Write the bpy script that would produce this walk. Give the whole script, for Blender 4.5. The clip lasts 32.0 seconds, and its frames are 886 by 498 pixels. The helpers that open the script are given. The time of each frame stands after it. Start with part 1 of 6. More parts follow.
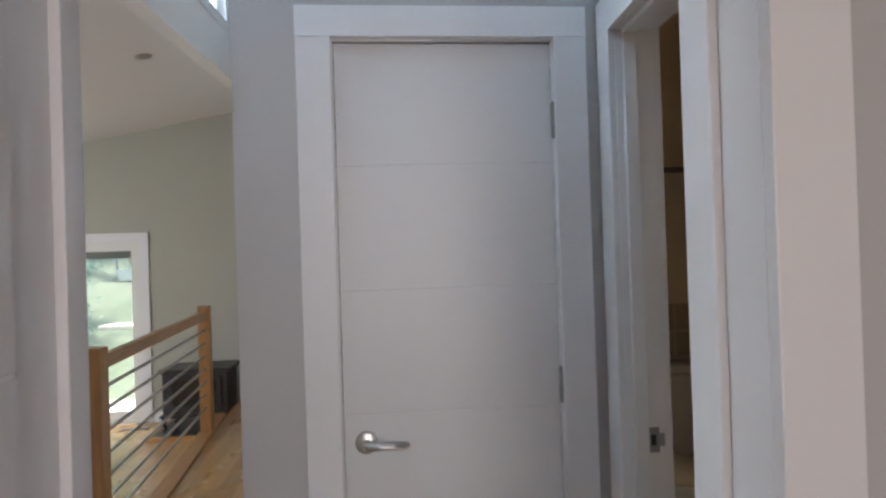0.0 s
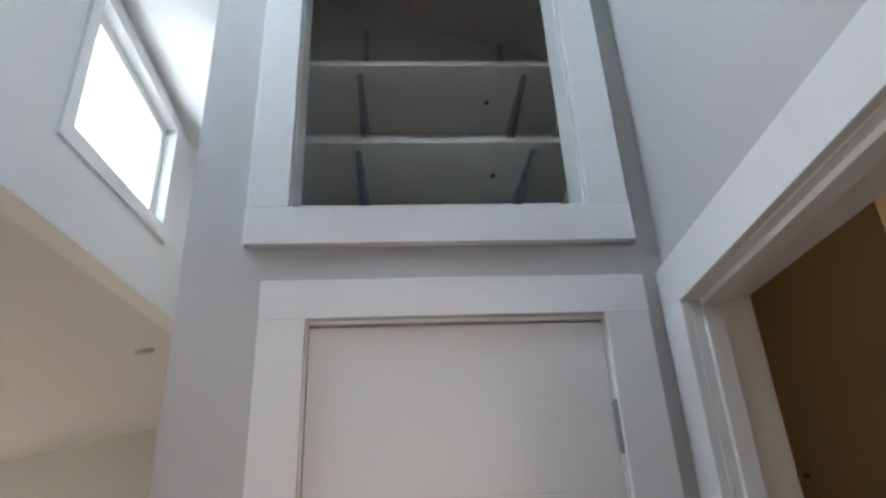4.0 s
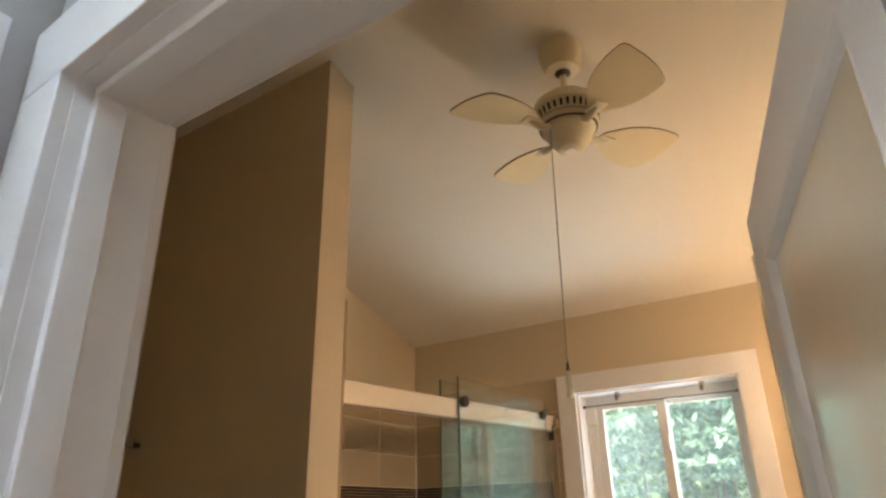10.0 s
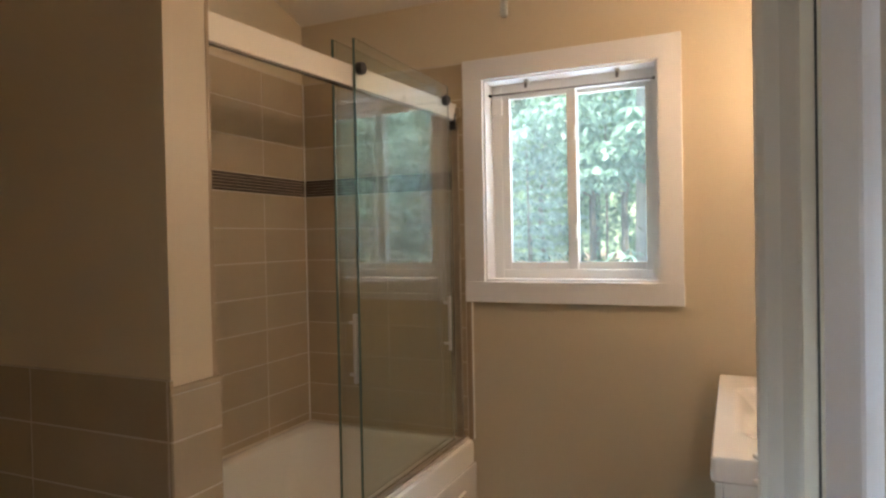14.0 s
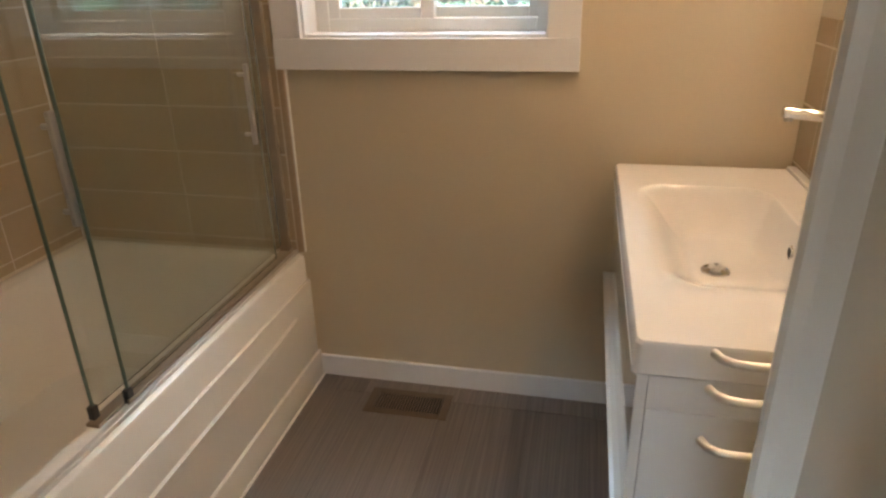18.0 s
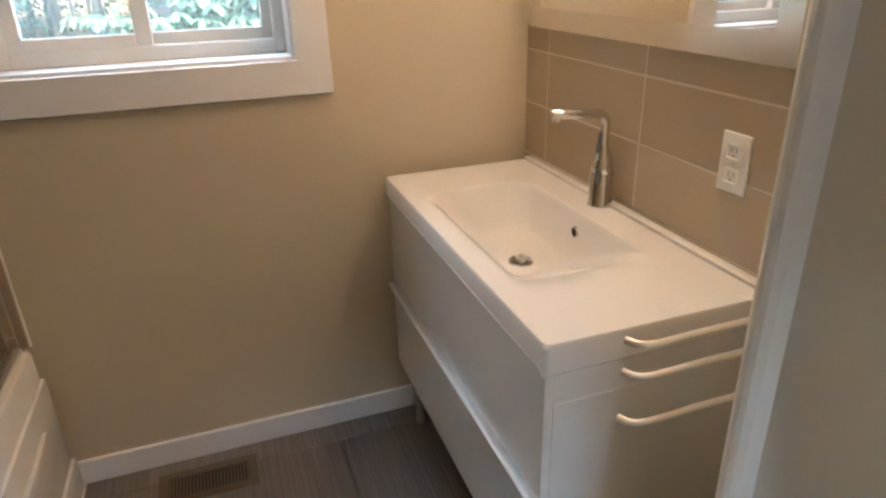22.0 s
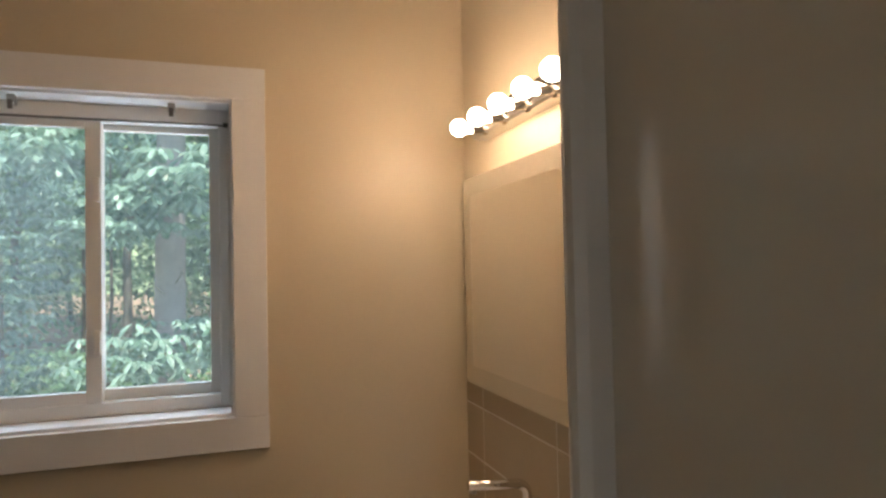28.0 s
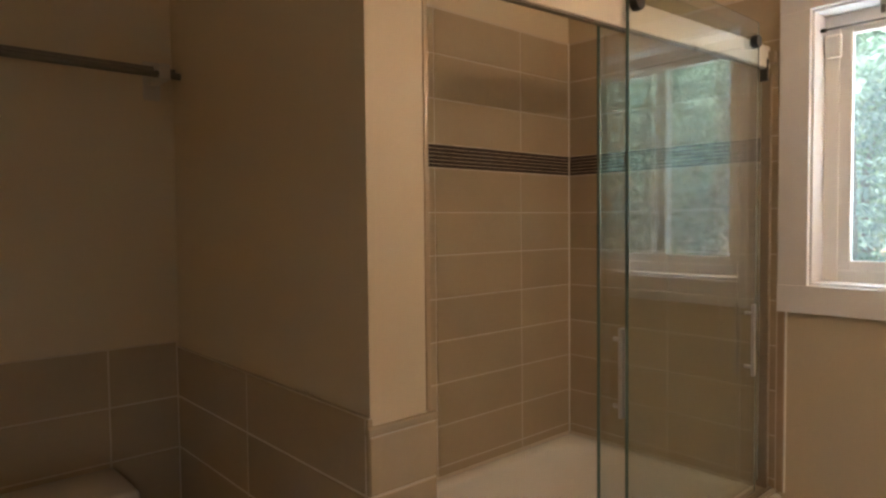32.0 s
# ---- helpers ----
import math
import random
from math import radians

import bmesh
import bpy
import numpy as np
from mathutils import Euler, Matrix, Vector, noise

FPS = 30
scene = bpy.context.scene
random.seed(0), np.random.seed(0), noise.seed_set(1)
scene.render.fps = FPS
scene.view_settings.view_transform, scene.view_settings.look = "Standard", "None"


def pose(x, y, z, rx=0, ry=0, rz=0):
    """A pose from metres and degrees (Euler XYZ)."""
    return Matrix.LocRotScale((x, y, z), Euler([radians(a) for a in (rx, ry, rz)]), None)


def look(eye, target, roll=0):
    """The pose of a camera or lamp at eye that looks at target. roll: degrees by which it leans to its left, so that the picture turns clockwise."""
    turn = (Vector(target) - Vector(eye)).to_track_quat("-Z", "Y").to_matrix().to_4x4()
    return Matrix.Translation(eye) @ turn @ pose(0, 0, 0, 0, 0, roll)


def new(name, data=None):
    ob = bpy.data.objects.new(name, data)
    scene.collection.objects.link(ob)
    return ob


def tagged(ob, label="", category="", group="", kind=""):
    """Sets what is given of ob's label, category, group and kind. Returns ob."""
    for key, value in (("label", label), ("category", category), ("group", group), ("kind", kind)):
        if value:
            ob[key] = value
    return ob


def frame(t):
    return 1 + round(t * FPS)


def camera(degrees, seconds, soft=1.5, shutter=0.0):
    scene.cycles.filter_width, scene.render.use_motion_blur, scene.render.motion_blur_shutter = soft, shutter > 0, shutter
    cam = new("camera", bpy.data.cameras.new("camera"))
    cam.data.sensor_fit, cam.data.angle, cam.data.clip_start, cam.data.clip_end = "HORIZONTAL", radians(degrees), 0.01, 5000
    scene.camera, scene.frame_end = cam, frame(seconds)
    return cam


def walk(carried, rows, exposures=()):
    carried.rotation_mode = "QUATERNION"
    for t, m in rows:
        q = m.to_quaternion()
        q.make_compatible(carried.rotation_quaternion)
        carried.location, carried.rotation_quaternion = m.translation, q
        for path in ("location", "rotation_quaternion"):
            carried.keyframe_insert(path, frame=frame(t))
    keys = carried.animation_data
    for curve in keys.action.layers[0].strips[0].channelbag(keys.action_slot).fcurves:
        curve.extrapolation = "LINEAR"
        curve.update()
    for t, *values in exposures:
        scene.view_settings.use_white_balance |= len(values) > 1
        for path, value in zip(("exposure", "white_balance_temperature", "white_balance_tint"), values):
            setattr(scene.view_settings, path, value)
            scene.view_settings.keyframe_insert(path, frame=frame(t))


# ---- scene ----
cam = camera(68.9, 32.0, 2.5)
PATH = [
    (0, (0.691, 0.833, 1.454), (0.894, 2.823, 1.468), -1.8),
    (0.5, (0.664, 0.926, 1.471), (0.866, 2.915, 1.513), -1.6),
    (1, (0.677, 1.009, 1.489), (0.878, 2.996, 1.608), -1.8),
    (1.5, (0.701, 1.087, 1.522), (0.905, 3.061, 1.775), -2.0),
    (2, (0.712, 1.131, 1.557), (0.915, 3.079, 1.96), -2.2),
    (2.5, (0.723, 1.178, 1.581), (0.901, 3.093, 2.131), -2.4),
    (3, (0.745, 1.23, 1.599), (0.899, 3.107, 2.271), -2.5),
    (3.5, (0.777, 1.296, 1.606), (0.908, 3.131, 2.39), -2.6),
    (5.5, (0.776, 1.554, 1.623), (1.068, 3.304, 2.546), -2.8),
    (6, (0.774, 1.61, 1.621), (1.386, 3.29, 2.517), -2.7),
    (6.5, (0.823, 1.671, 1.605), (1.61, 3.279, 2.496), -2.3),
    (7, (0.861, 1.71, 1.603), (1.807, 3.232, 2.492), -2.0),
    (7.5, (0.885, 1.74, 1.608), (1.964, 3.169, 2.498), -1.9),
    (8, (0.915, 1.761, 1.608), (2.09, 3.114, 2.497), -1.7),
    (8.5, (0.952, 1.788, 1.607), (2.232, 3.044, 2.493), -1.3),
    (9, (1.001, 1.816, 1.607), (2.369, 2.984, 2.481), -1.2),
    (9.5, (1.048, 1.847, 1.6), (2.495, 2.944, 2.438), -1.1),
    (10, (1.092, 1.891, 1.585), (2.629, 2.91, 2.36), -1.3),
    (10.5, (1.133, 1.963, 1.576), (2.769, 2.894, 2.253), -1.3),
    (11, (1.147, 2.036, 1.567), (2.853, 2.889, 2.169), -1.3),
    (11.5, (1.149, 2.068, 1.549), (2.888, 2.898, 2.086), -1.2),
    (12, (1.18, 2.08, 1.519), (2.947, 2.901, 1.971), -1.3),
    (12.5, (1.226, 2.093, 1.49), (3.014, 2.906, 1.867), -1.1),
    (13, (1.303, 2.115, 1.458), (3.108, 2.925, 1.746), -1.2),
    (13.5, (1.367, 2.127, 1.426), (3.189, 2.944, 1.544), -1.0),
    (14, (1.398, 2.121, 1.431), (3.222, 2.941, 1.404), -1.1),
    (14.5, (1.401, 2.159, 1.518), (3.239, 2.927, 1.341), -1.4),
    (16.5, (1.838, 2.178, 1.432), (3.631, 2.84, 0.844), -1.2),
    (17, (1.981, 2.193, 1.419), (3.761, 2.796, 0.736), -1.4),
    (17.5, (2.124, 2.235, 1.416), (3.909, 2.731, 0.664), -1.4),
    (18, (2.195, 2.277, 1.417), (3.99, 2.679, 0.632), -1.3),
    (18.5, (2.25, 2.322, 1.413), (4.056, 2.621, 0.607), -1.3),
    (19, (2.332, 2.387, 1.42), (4.153, 2.569, 0.613), -1.2),
    (19.5, (2.386, 2.451, 1.433), (4.213, 2.488, 0.62), -1.2),
    (20, (2.388, 2.539, 1.434), (4.21, 2.399, 0.622), -1.3),
    (20.5, (2.368, 2.612, 1.439), (4.169, 2.302, 0.626), -1.4),
    (21, (2.343, 2.633, 1.434), (4.122, 2.206, 0.625), -1.4),
    (21.5, (2.315, 2.636, 1.451), (4.064, 2.105, 0.64), -1.6),
    (22, (2.295, 2.628, 1.473), (4.024, 2.03, 0.664), -1.6),
    (22.5, (2.265, 2.632, 1.51), (3.97, 1.97, 0.7), -1.7),
    (23, (2.238, 2.639, 1.536), (3.945, 1.917, 0.785), -1.6),
    (23.5, (2.217, 2.646, 1.572), (3.946, 1.877, 0.925), -1.7),
    (24, (2.2, 2.639, 1.594), (3.956, 1.84, 1.066), -1.9),
    (24.5, (2.182, 2.625, 1.621), (3.961, 1.807, 1.211), -2.0),
    (25, (2.173, 2.626, 1.638), (3.967, 1.791, 1.342), -1.8),
    (25.5, (2.166, 2.622, 1.661), (3.97, 1.78, 1.466), -1.9),
    (27.5, (2.205, 2.458, 1.668), (4.036, 1.657, 1.729), -1.0),
    (28, (2.206, 2.403, 1.654), (4.105, 1.777, 1.712), -1.2),
    (28.5, (2.198, 2.402, 1.628), (4.165, 2.051, 1.708), -1.3),
    (29, (2.162, 2.425, 1.618), (4.159, 2.359, 1.695), -1.5),
    (29.5, (2.116, 2.433, 1.583), (4.085, 2.773, 1.67), -1.5),
    (30, (2.076, 2.438, 1.563), (3.944, 3.146, 1.661), -1.5),
    (30.5, (2.002, 2.44, 1.563), (3.709, 3.478, 1.652), -1.5),
    (31, (1.958, 2.409, 1.536), (3.521, 3.656, 1.581), -1.5),
    (31.5, (1.878, 2.383, 1.483), (3.321, 3.767, 1.447), -1.0),
    (32, (1.812, 2.354, 1.467), (3.141, 3.846, 1.383), -0.6),
]
EXPOSURES = [(0, 1.38, 7050, 12), (1, 1.45, 7150, 13), (3, 1.44, 7650, 13), (6, 1.29, 8100, 14), (7.5, 1.65, 8400, 14), (9, 2.08, 8350, 12), (10.5, 2.20, 8000, 11), (12, 2.18, 7200, 11), (14, 2.18, 7150, 11), (17, 2.36, 7350, 11), (18.5, 2.36, 7400, 11), (19, 2.37, 7250, 11), (20, 2.38, 6450, 10), (22, 2.38, 6800, 11), (23, 2.30, 7000, 11), (24, 2.10, 7000, 11), (25, 1.92, 6900, 11), (28, 1.26, 7100, 12), (30, 1.02, 7150, 12), (31, 1.40, 7600, 13), (32, 2.20, 7650, 13)]
walk(cam, [(t, look(eye, target, roll)) for t, eye, target, roll in PATH], EXPOSURES)

# ---- light ----
world = bpy.data.worlds.new("sky")
scene.world = world
world.use_nodes = True
_wn = world.node_tree
_sky = _wn.nodes.new("ShaderNodeTexSky")
_sky.sky_type = "NISHITA"
_sky.sun_disc = False
_sky.sun_elevation = radians(68)
_sky.sun_rotation = radians(262)
_wn.nodes["Background"].inputs[1].default_value = 0.13
_wn.links.new(_sky.outputs[0], _wn.nodes["Background"].inputs[0])


def lamp(name, kind, energy, colour, m, size=0.1, size_y=None, angle=None):
    data = bpy.data.lights.new(name, kind)
    data.energy, data.color = energy, colour
    if kind == "AREA":
        data.shape, data.size, data.size_y = "RECTANGLE", size, size_y or size
    elif kind == "SUN":
        data.angle = angle
    else:
        data.shadow_soft_size = size
    ob = new(name, data)
    ob.matrix_world = m
    return ob


lamp("sun", "SUN", 4.7, (1.0, 0.97, 0.90), look((0, 0, 30), (7, 1, 12)), angle=radians(0.5))
DAY = (0.78, 0.89, 1.0)
WINDOW_DAY = (0.62, 0.80, 1.0)
WARM = (1.0, 0.665, 0.45)
# daylight before the openings: over the bath window and low outside it as light off the ground, behind the clerestory
# panes, over the sliding door; the last two are fill lamps in assumed, unseen windows of the living room and the
# starting room
lamp("window_daylight", "AREA", 30, WINDOW_DAY, look((5.6, 2.775, 3.5), (4.1, 2.775, 1.6)), 1.6, 1.2)
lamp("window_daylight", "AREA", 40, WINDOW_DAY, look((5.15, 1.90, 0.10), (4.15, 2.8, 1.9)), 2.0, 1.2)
for _y, _w in ((2.30, 72), (4.10, 28), (6.00, 28)):
    lamp("clerestory_daylight", "AREA", _w, (0.53, 0.74, 1.0), look((-1.0, _y, 3.72), (0.2, _y, 3.15)), 2.0, 1.3)
lamp("slider_daylight", "AREA", 70, DAY, look((-2.67, 9.6, 3.0), (-2.6, 8.0, 0.3)), 1.6, 1.2)
# added fill to brighten the living room, from an unseen side window
lamp("living_fill", "AREA", 58, (0.74, 0.85, 1.0), look((-6.06, 4.9, 1.1), (-3.0, 5.6, 1.3)), 3.0, 1.7)
# added fill from behind the start of the walk, through an assumed window
lamp("room_fill", "AREA", 14, (1.0, 0.93, 0.98), look((1.1, -2.32, 1.5), (0.6, 1.0, 1.3)), 1.3, 1.3)

# ---- materials ----


def mat(name, base, rough=0.5, vary=0.06, grain=40.0, bump=0.1, metal=0.0, coat=0.0, big=1.5, spec=0.5, random_v=0.0):
    """Paint, ceramic, metal and plain surfaces: two scales of tone, fine relief."""
    m = bpy.data.materials.new(name)
    m.use_nodes = True
    nt = m.node_tree
    b = nt.nodes["Principled BSDF"]
    b.inputs["Metallic"].default_value = metal
    b.inputs["Coat Weight"].default_value = coat
    b.inputs["Coat Roughness"].default_value = 0.05
    b.inputs["Specular IOR Level"].default_value = spec
    geo = nt.nodes.new("ShaderNodeNewGeometry")
    n1, n2 = nt.nodes.new("ShaderNodeTexNoise"), nt.nodes.new("ShaderNodeTexNoise")
    n1.inputs["Scale"].default_value, n2.inputs["Scale"].default_value = big, grain
    n1.inputs["Detail"].default_value, n2.inputs["Detail"].default_value = 4.0, 3.0
    for n in (n1, n2):
        nt.links.new(geo.outputs["Position"], n.inputs["Vector"])
    mix = nt.nodes.new("ShaderNodeMath")
    mix.operation = "MULTIPLY_ADD"
    nt.links.new(n1.outputs["Fac"], mix.inputs[0])
    mix.inputs[1].default_value = 0.7
    sc = nt.nodes.new("ShaderNodeMath")
    sc.operation = "MULTIPLY"
    sc.inputs[1].default_value = 0.3
    nt.links.new(n2.outputs["Fac"], sc.inputs[0])
    nt.links.new(sc.outputs[0], mix.inputs[2])
    val = mix.outputs[0]
    if random_v:
        info = nt.nodes.new("ShaderNodeObjectInfo")
        add = nt.nodes.new("ShaderNodeMath")
        add.operation = "MULTIPLY_ADD"
        add.inputs[1].default_value = random_v
        nt.links.new(info.outputs["Random"], add.inputs[0])
        nt.links.new(val, add.inputs[2])
        sub = nt.nodes.new("ShaderNodeMath")
        sub.operation = "SUBTRACT"
        sub.inputs[1].default_value = random_v / 2
        nt.links.new(add.outputs[0], sub.inputs[0])
        val = sub.outputs[0]
    ramp = nt.nodes.new("ShaderNodeMix")
    ramp.data_type = "RGBA"
    nt.links.new(val, ramp.inputs[0])
    lo = [max(0.0, c * (1 - vary)) for c in base]
    hi = [min(1.0, c * (1 + vary)) for c in base]
    ramp.inputs[6].default_value = (*lo, 1)
    ramp.inputs[7].default_value = (*hi, 1)
    nt.links.new(ramp.outputs[2], b.inputs["Base Color"])
    rr = nt.nodes.new("ShaderNodeMapRange")
    rr.inputs["To Min"].default_value = rough * 0.85
    rr.inputs["To Max"].default_value = min(1.0, rough * 1.15)
    nt.links.new(n1.outputs["Fac"], rr.inputs["Value"])
    nt.links.new(rr.outputs[0], b.inputs["Roughness"])
    if bump:
        bp = nt.nodes.new("ShaderNodeBump")
        bp.inputs["Strength"].default_value = bump
        bp.inputs["Distance"].default_value = 0.002
        nt.links.new(n2.outputs["Fac"], bp.inputs["Height"])
        nt.links.new(bp.outputs[0], b.inputs["Normal"])
    return m


def grained(name, dark, light, rough, along, scale=60.0, stretch=0.04, random_v=0.5, bump=0.15, coat=0.0):
    """Wood or streaked porcelain: grain stretched along one axis, tone by piece."""
    m = mat(name, light, rough, 0.0, 30.0, 0.0, coat=coat)
    nt = m.node_tree
    b = nt.nodes["Principled BSDF"]
    geo = nt.nodes.new("ShaderNodeNewGeometry")
    info = nt.nodes.new("ShaderNodeObjectInfo")
    mp = nt.nodes.new("ShaderNodeMapping")
    s = [scale] * 3
    s["xyz".index(along)] = scale * stretch
    mp.inputs["Scale"].default_value = s
    shift = nt.nodes.new("ShaderNodeVectorMath")
    shift.operation = "ADD"
    off = nt.nodes.new("ShaderNodeVectorMath")
    off.operation = "SCALE"
    off.inputs[0].default_value = (7.0, 13.0, 5.0)
    nt.links.new(info.outputs["Random"], off.inputs["Scale"])
    nt.links.new(geo.outputs["Position"], shift.inputs[0])
    nt.links.new(off.outputs[0], shift.inputs[1])
    nt.links.new(shift.outputs[0], mp.inputs["Vector"])
    n = nt.nodes.new("ShaderNodeTexNoise")
    n.inputs["Scale"].default_value, n.inputs["Detail"].default_value = 1.0, 6.0
    nt.links.new(mp.outputs[0], n.inputs["Vector"])
    add = nt.nodes.new("ShaderNodeMath")
    add.operation = "MULTIPLY_ADD"
    add.inputs[1].default_value = random_v
    nt.links.new(info.outputs["Random"], add.inputs[0])
    nt.links.new(n.outputs["Fac"], add.inputs[2])
    mr = nt.nodes.new("ShaderNodeMapRange")
    mr.inputs["From Min"].default_value, mr.inputs["From Max"].default_value = 0.3, 0.7 + random_v
    nt.links.new(add.outputs[0], mr.inputs["Value"])
    ramp = nt.nodes.new("ShaderNodeMix")
    ramp.data_type = "RGBA"
    ramp.inputs[6].default_value, ramp.inputs[7].default_value = (*dark, 1), (*light, 1)
    nt.links.new(mr.outputs[0], ramp.inputs[0])
    nt.links.new(ramp.outputs[2], b.inputs["Base Color"])
    bp = nt.nodes.new("ShaderNodeBump")
    bp.inputs["Strength"].default_value, bp.inputs["Distance"].default_value = bump, 0.001
    nt.links.new(n.outputs["Fac"], bp.inputs["Height"])
    nt.links.new(bp.outputs[0], b.inputs["Normal"])
    return m


def glass_mat(name, tint=(1, 1, 1), rough=0.0, ior=1.45):
    m = bpy.data.materials.new(name)
    m.use_nodes = True
    b = m.node_tree.nodes["Principled BSDF"]
    b.inputs["Base Color"].default_value = (*tint, 1)
    b.inputs["Transmission Weight"].default_value = 1.0
    b.inputs["Roughness"].default_value = rough
    b.inputs["IOR"].default_value = ior
    return m


def glow_mat(name, colour, power):
    m = bpy.data.materials.new(name)
    m.use_nodes = True
    b = m.node_tree.nodes["Principled BSDF"]
    b.inputs["Base Color"].default_value = (0.9, 0.88, 0.82, 1)
    b.inputs["Emission Color"].default_value = (*colour, 1)
    b.inputs["Emission Strength"].default_value = power
    return m


HALL_PAINT = mat("grey_wall_paint", (0.50, 0.495, 0.50), 0.55, 0.03, 350, 0.12)
LIVING_PAINT = mat("sage_wall_paint", (0.415, 0.405, 0.345), 0.6, 0.03, 350, 0.12)
BATH_PAINT = mat("tan_wall_paint", (0.60, 0.512, 0.375), 0.42, 0.03, 380, 0.14)
CEILING_PAINT = mat("white_ceiling_paint", (0.78, 0.78, 0.785), 0.7, 0.02, 260, 0.15)
BATH_CEILING = mat("cream_ceiling_paint", (0.77, 0.74, 0.665), 0.5, 0.02, 260, 0.12)
TRIM = mat("white_trim_paint", (0.77, 0.77, 0.785), 0.35, 0.03, 120, 0.06)
DOOR_PAINT = mat("white_door_paint", (0.73, 0.73, 0.745), 0.4, 0.03, 150, 0.08)
GLOSS_WHITE = mat("gloss_white_lacquer", (0.72, 0.715, 0.69), 0.07, 0.02, 30, 0.004, coat=1.0)
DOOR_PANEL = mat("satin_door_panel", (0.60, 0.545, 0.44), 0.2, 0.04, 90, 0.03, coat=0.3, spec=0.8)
CABINET_LACQUER = mat("warm_white_lacquer", (0.70, 0.665, 0.56), 0.05, 0.02, 30, 0.002, coat=0.8)
LIP_LACQUER = mat("warm_white_satin_lacquer", (0.68, 0.66, 0.60), 0.42, 0.02, 30, 0.004)
CERAMIC = mat("white_ceramic", (0.74, 0.72, 0.69), 0.016, 0.02, 12, 0.0)
ACRYLIC = mat("white_tub_acrylic", (0.80, 0.78, 0.73), 0.16, 0.03, 18, 0.02, coat=0.3)
TILE = mat("beige_wall_tile", (0.43, 0.348, 0.245), 0.16, 0.10, 60, 0.05, coat=0.25, big=5, random_v=0.5)
FLOOR_GROUT = mat("brown_floor_grout", (0.14, 0.12, 0.105), 0.9, 0.15, 300, 0.5, big=9)
GROUT = mat("pale_grout", (0.56, 0.485, 0.385), 0.85, 0.12, 300, 0.5, big=9)
MOSAIC = mat("dark_glass_mosaic", (0.075, 0.055, 0.045), 0.18, 0.5, 45, 0.06, coat=0.4, big=25)
FLOOR_TILE = grained("streaked_floor_tile", (0.115, 0.098, 0.088), (0.25, 0.22, 0.20), 0.40, "x", 190, 0.012, 0.25, 0.2)
OAK = grained("oak_boards", (0.30, 0.15, 0.05), (0.62, 0.38, 0.17), 0.28, "y", 45, 0.05, 0.8, 0.1, 0.3)
OAK_RAIL = grained("oak_rail", (0.33, 0.15, 0.05), (0.55, 0.29, 0.11), 0.35, "y", 60, 0.06, 0.3, 0.1, 0.2)
OAK_POST = grained("oak_post", (0.33, 0.15, 0.05), (0.55, 0.29, 0.11), 0.35, "z", 60, 0.06, 0.3, 0.1, 0.2)
STEEL = mat("brushed_steel", (0.55, 0.54, 0.52), 0.3, 0.06, 200, 0.08, metal=1.0)
SATIN = mat("satin_nickel", (0.72, 0.69, 0.64), 0.38, 0.05, 200, 0.05, metal=0.85)
CHROME = mat("chrome", (0.72, 0.70, 0.68), 0.035, 0.03, 60, 0.0, metal=1.0)
DARK_STEEL = mat("dark_steel", (0.20, 0.19, 0.18), 0.35, 0.1, 120, 0.05, metal=1.0)
BLACK = mat("black_plastic", (0.025, 0.025, 0.025), 0.4, 0.2, 90, 0.1)
BLACK_IRON = mat("black_iron", (0.03, 0.03, 0.032), 0.38, 0.3, 60, 0.15)
BRONZE = mat("bronze_register", (0.16, 0.12, 0.085), 0.4, 0.15, 120, 0.1, metal=0.6)
GALV = mat("grey_metal_bracket", (0.52, 0.56, 0.62), 0.45, 0.1, 120, 0.05, metal=0.5)
MELAMINE = mat("white_melamine", (0.86, 0.85, 0.82), 0.35, 0.02, 60, 0.03)
VINYL = mat("white_window_vinyl", (0.76, 0.76, 0.74), 0.35, 0.03, 90, 0.04)
WHITE_PLASTIC = mat("white_plastic", (0.80, 0.78, 0.73), 0.3, 0.03, 60, 0.03)
FAN_CREAM = mat("cream_enamel", (0.78, 0.72, 0.56), 0.3, 0.03, 50, 0.03)
FAN_BLADE = mat("cream_fan_blade", (0.74, 0.66, 0.46), 0.45, 0.05, 70, 0.06)
MIRROR = mat("mirror_silver", (0.86, 0.86, 0.84), 0.015, 0.0, 5, 0.0, metal=1.0)
FROST = mat("etched_mirror", (0.78, 0.77, 0.73), 0.16, 0.03, 90, 0.03, metal=0.9)
WORN = mat("worn_hinge_steel", (0.30, 0.30, 0.30), 0.45, 0.15, 120, 0.1, metal=0.6)
PANE = glass_mat("window_glass", (0.97, 1.0, 0.98))


# A pale blue translucent veil mixed into clear glass imitates glare and haze.
def hazy_glass(name, haze):
    m = glass_mat(name, (0.97, 1.0, 0.98))
    nt = m.node_tree
    veil, mix = nt.nodes.new("ShaderNodeBsdfTranslucent"), nt.nodes.new("ShaderNodeMixShader")
    veil.inputs["Color"].default_value = (0.72, 0.86, 0.90, 1)
    mix.inputs[0].default_value = haze
    nt.links.new(nt.nodes["Principled BSDF"].outputs[0], mix.inputs[1])
    nt.links.new(veil.outputs[0], mix.inputs[2])
    nt.links.new(mix.outputs[0], nt.nodes["Material Output"].inputs["Surface"])
    return m


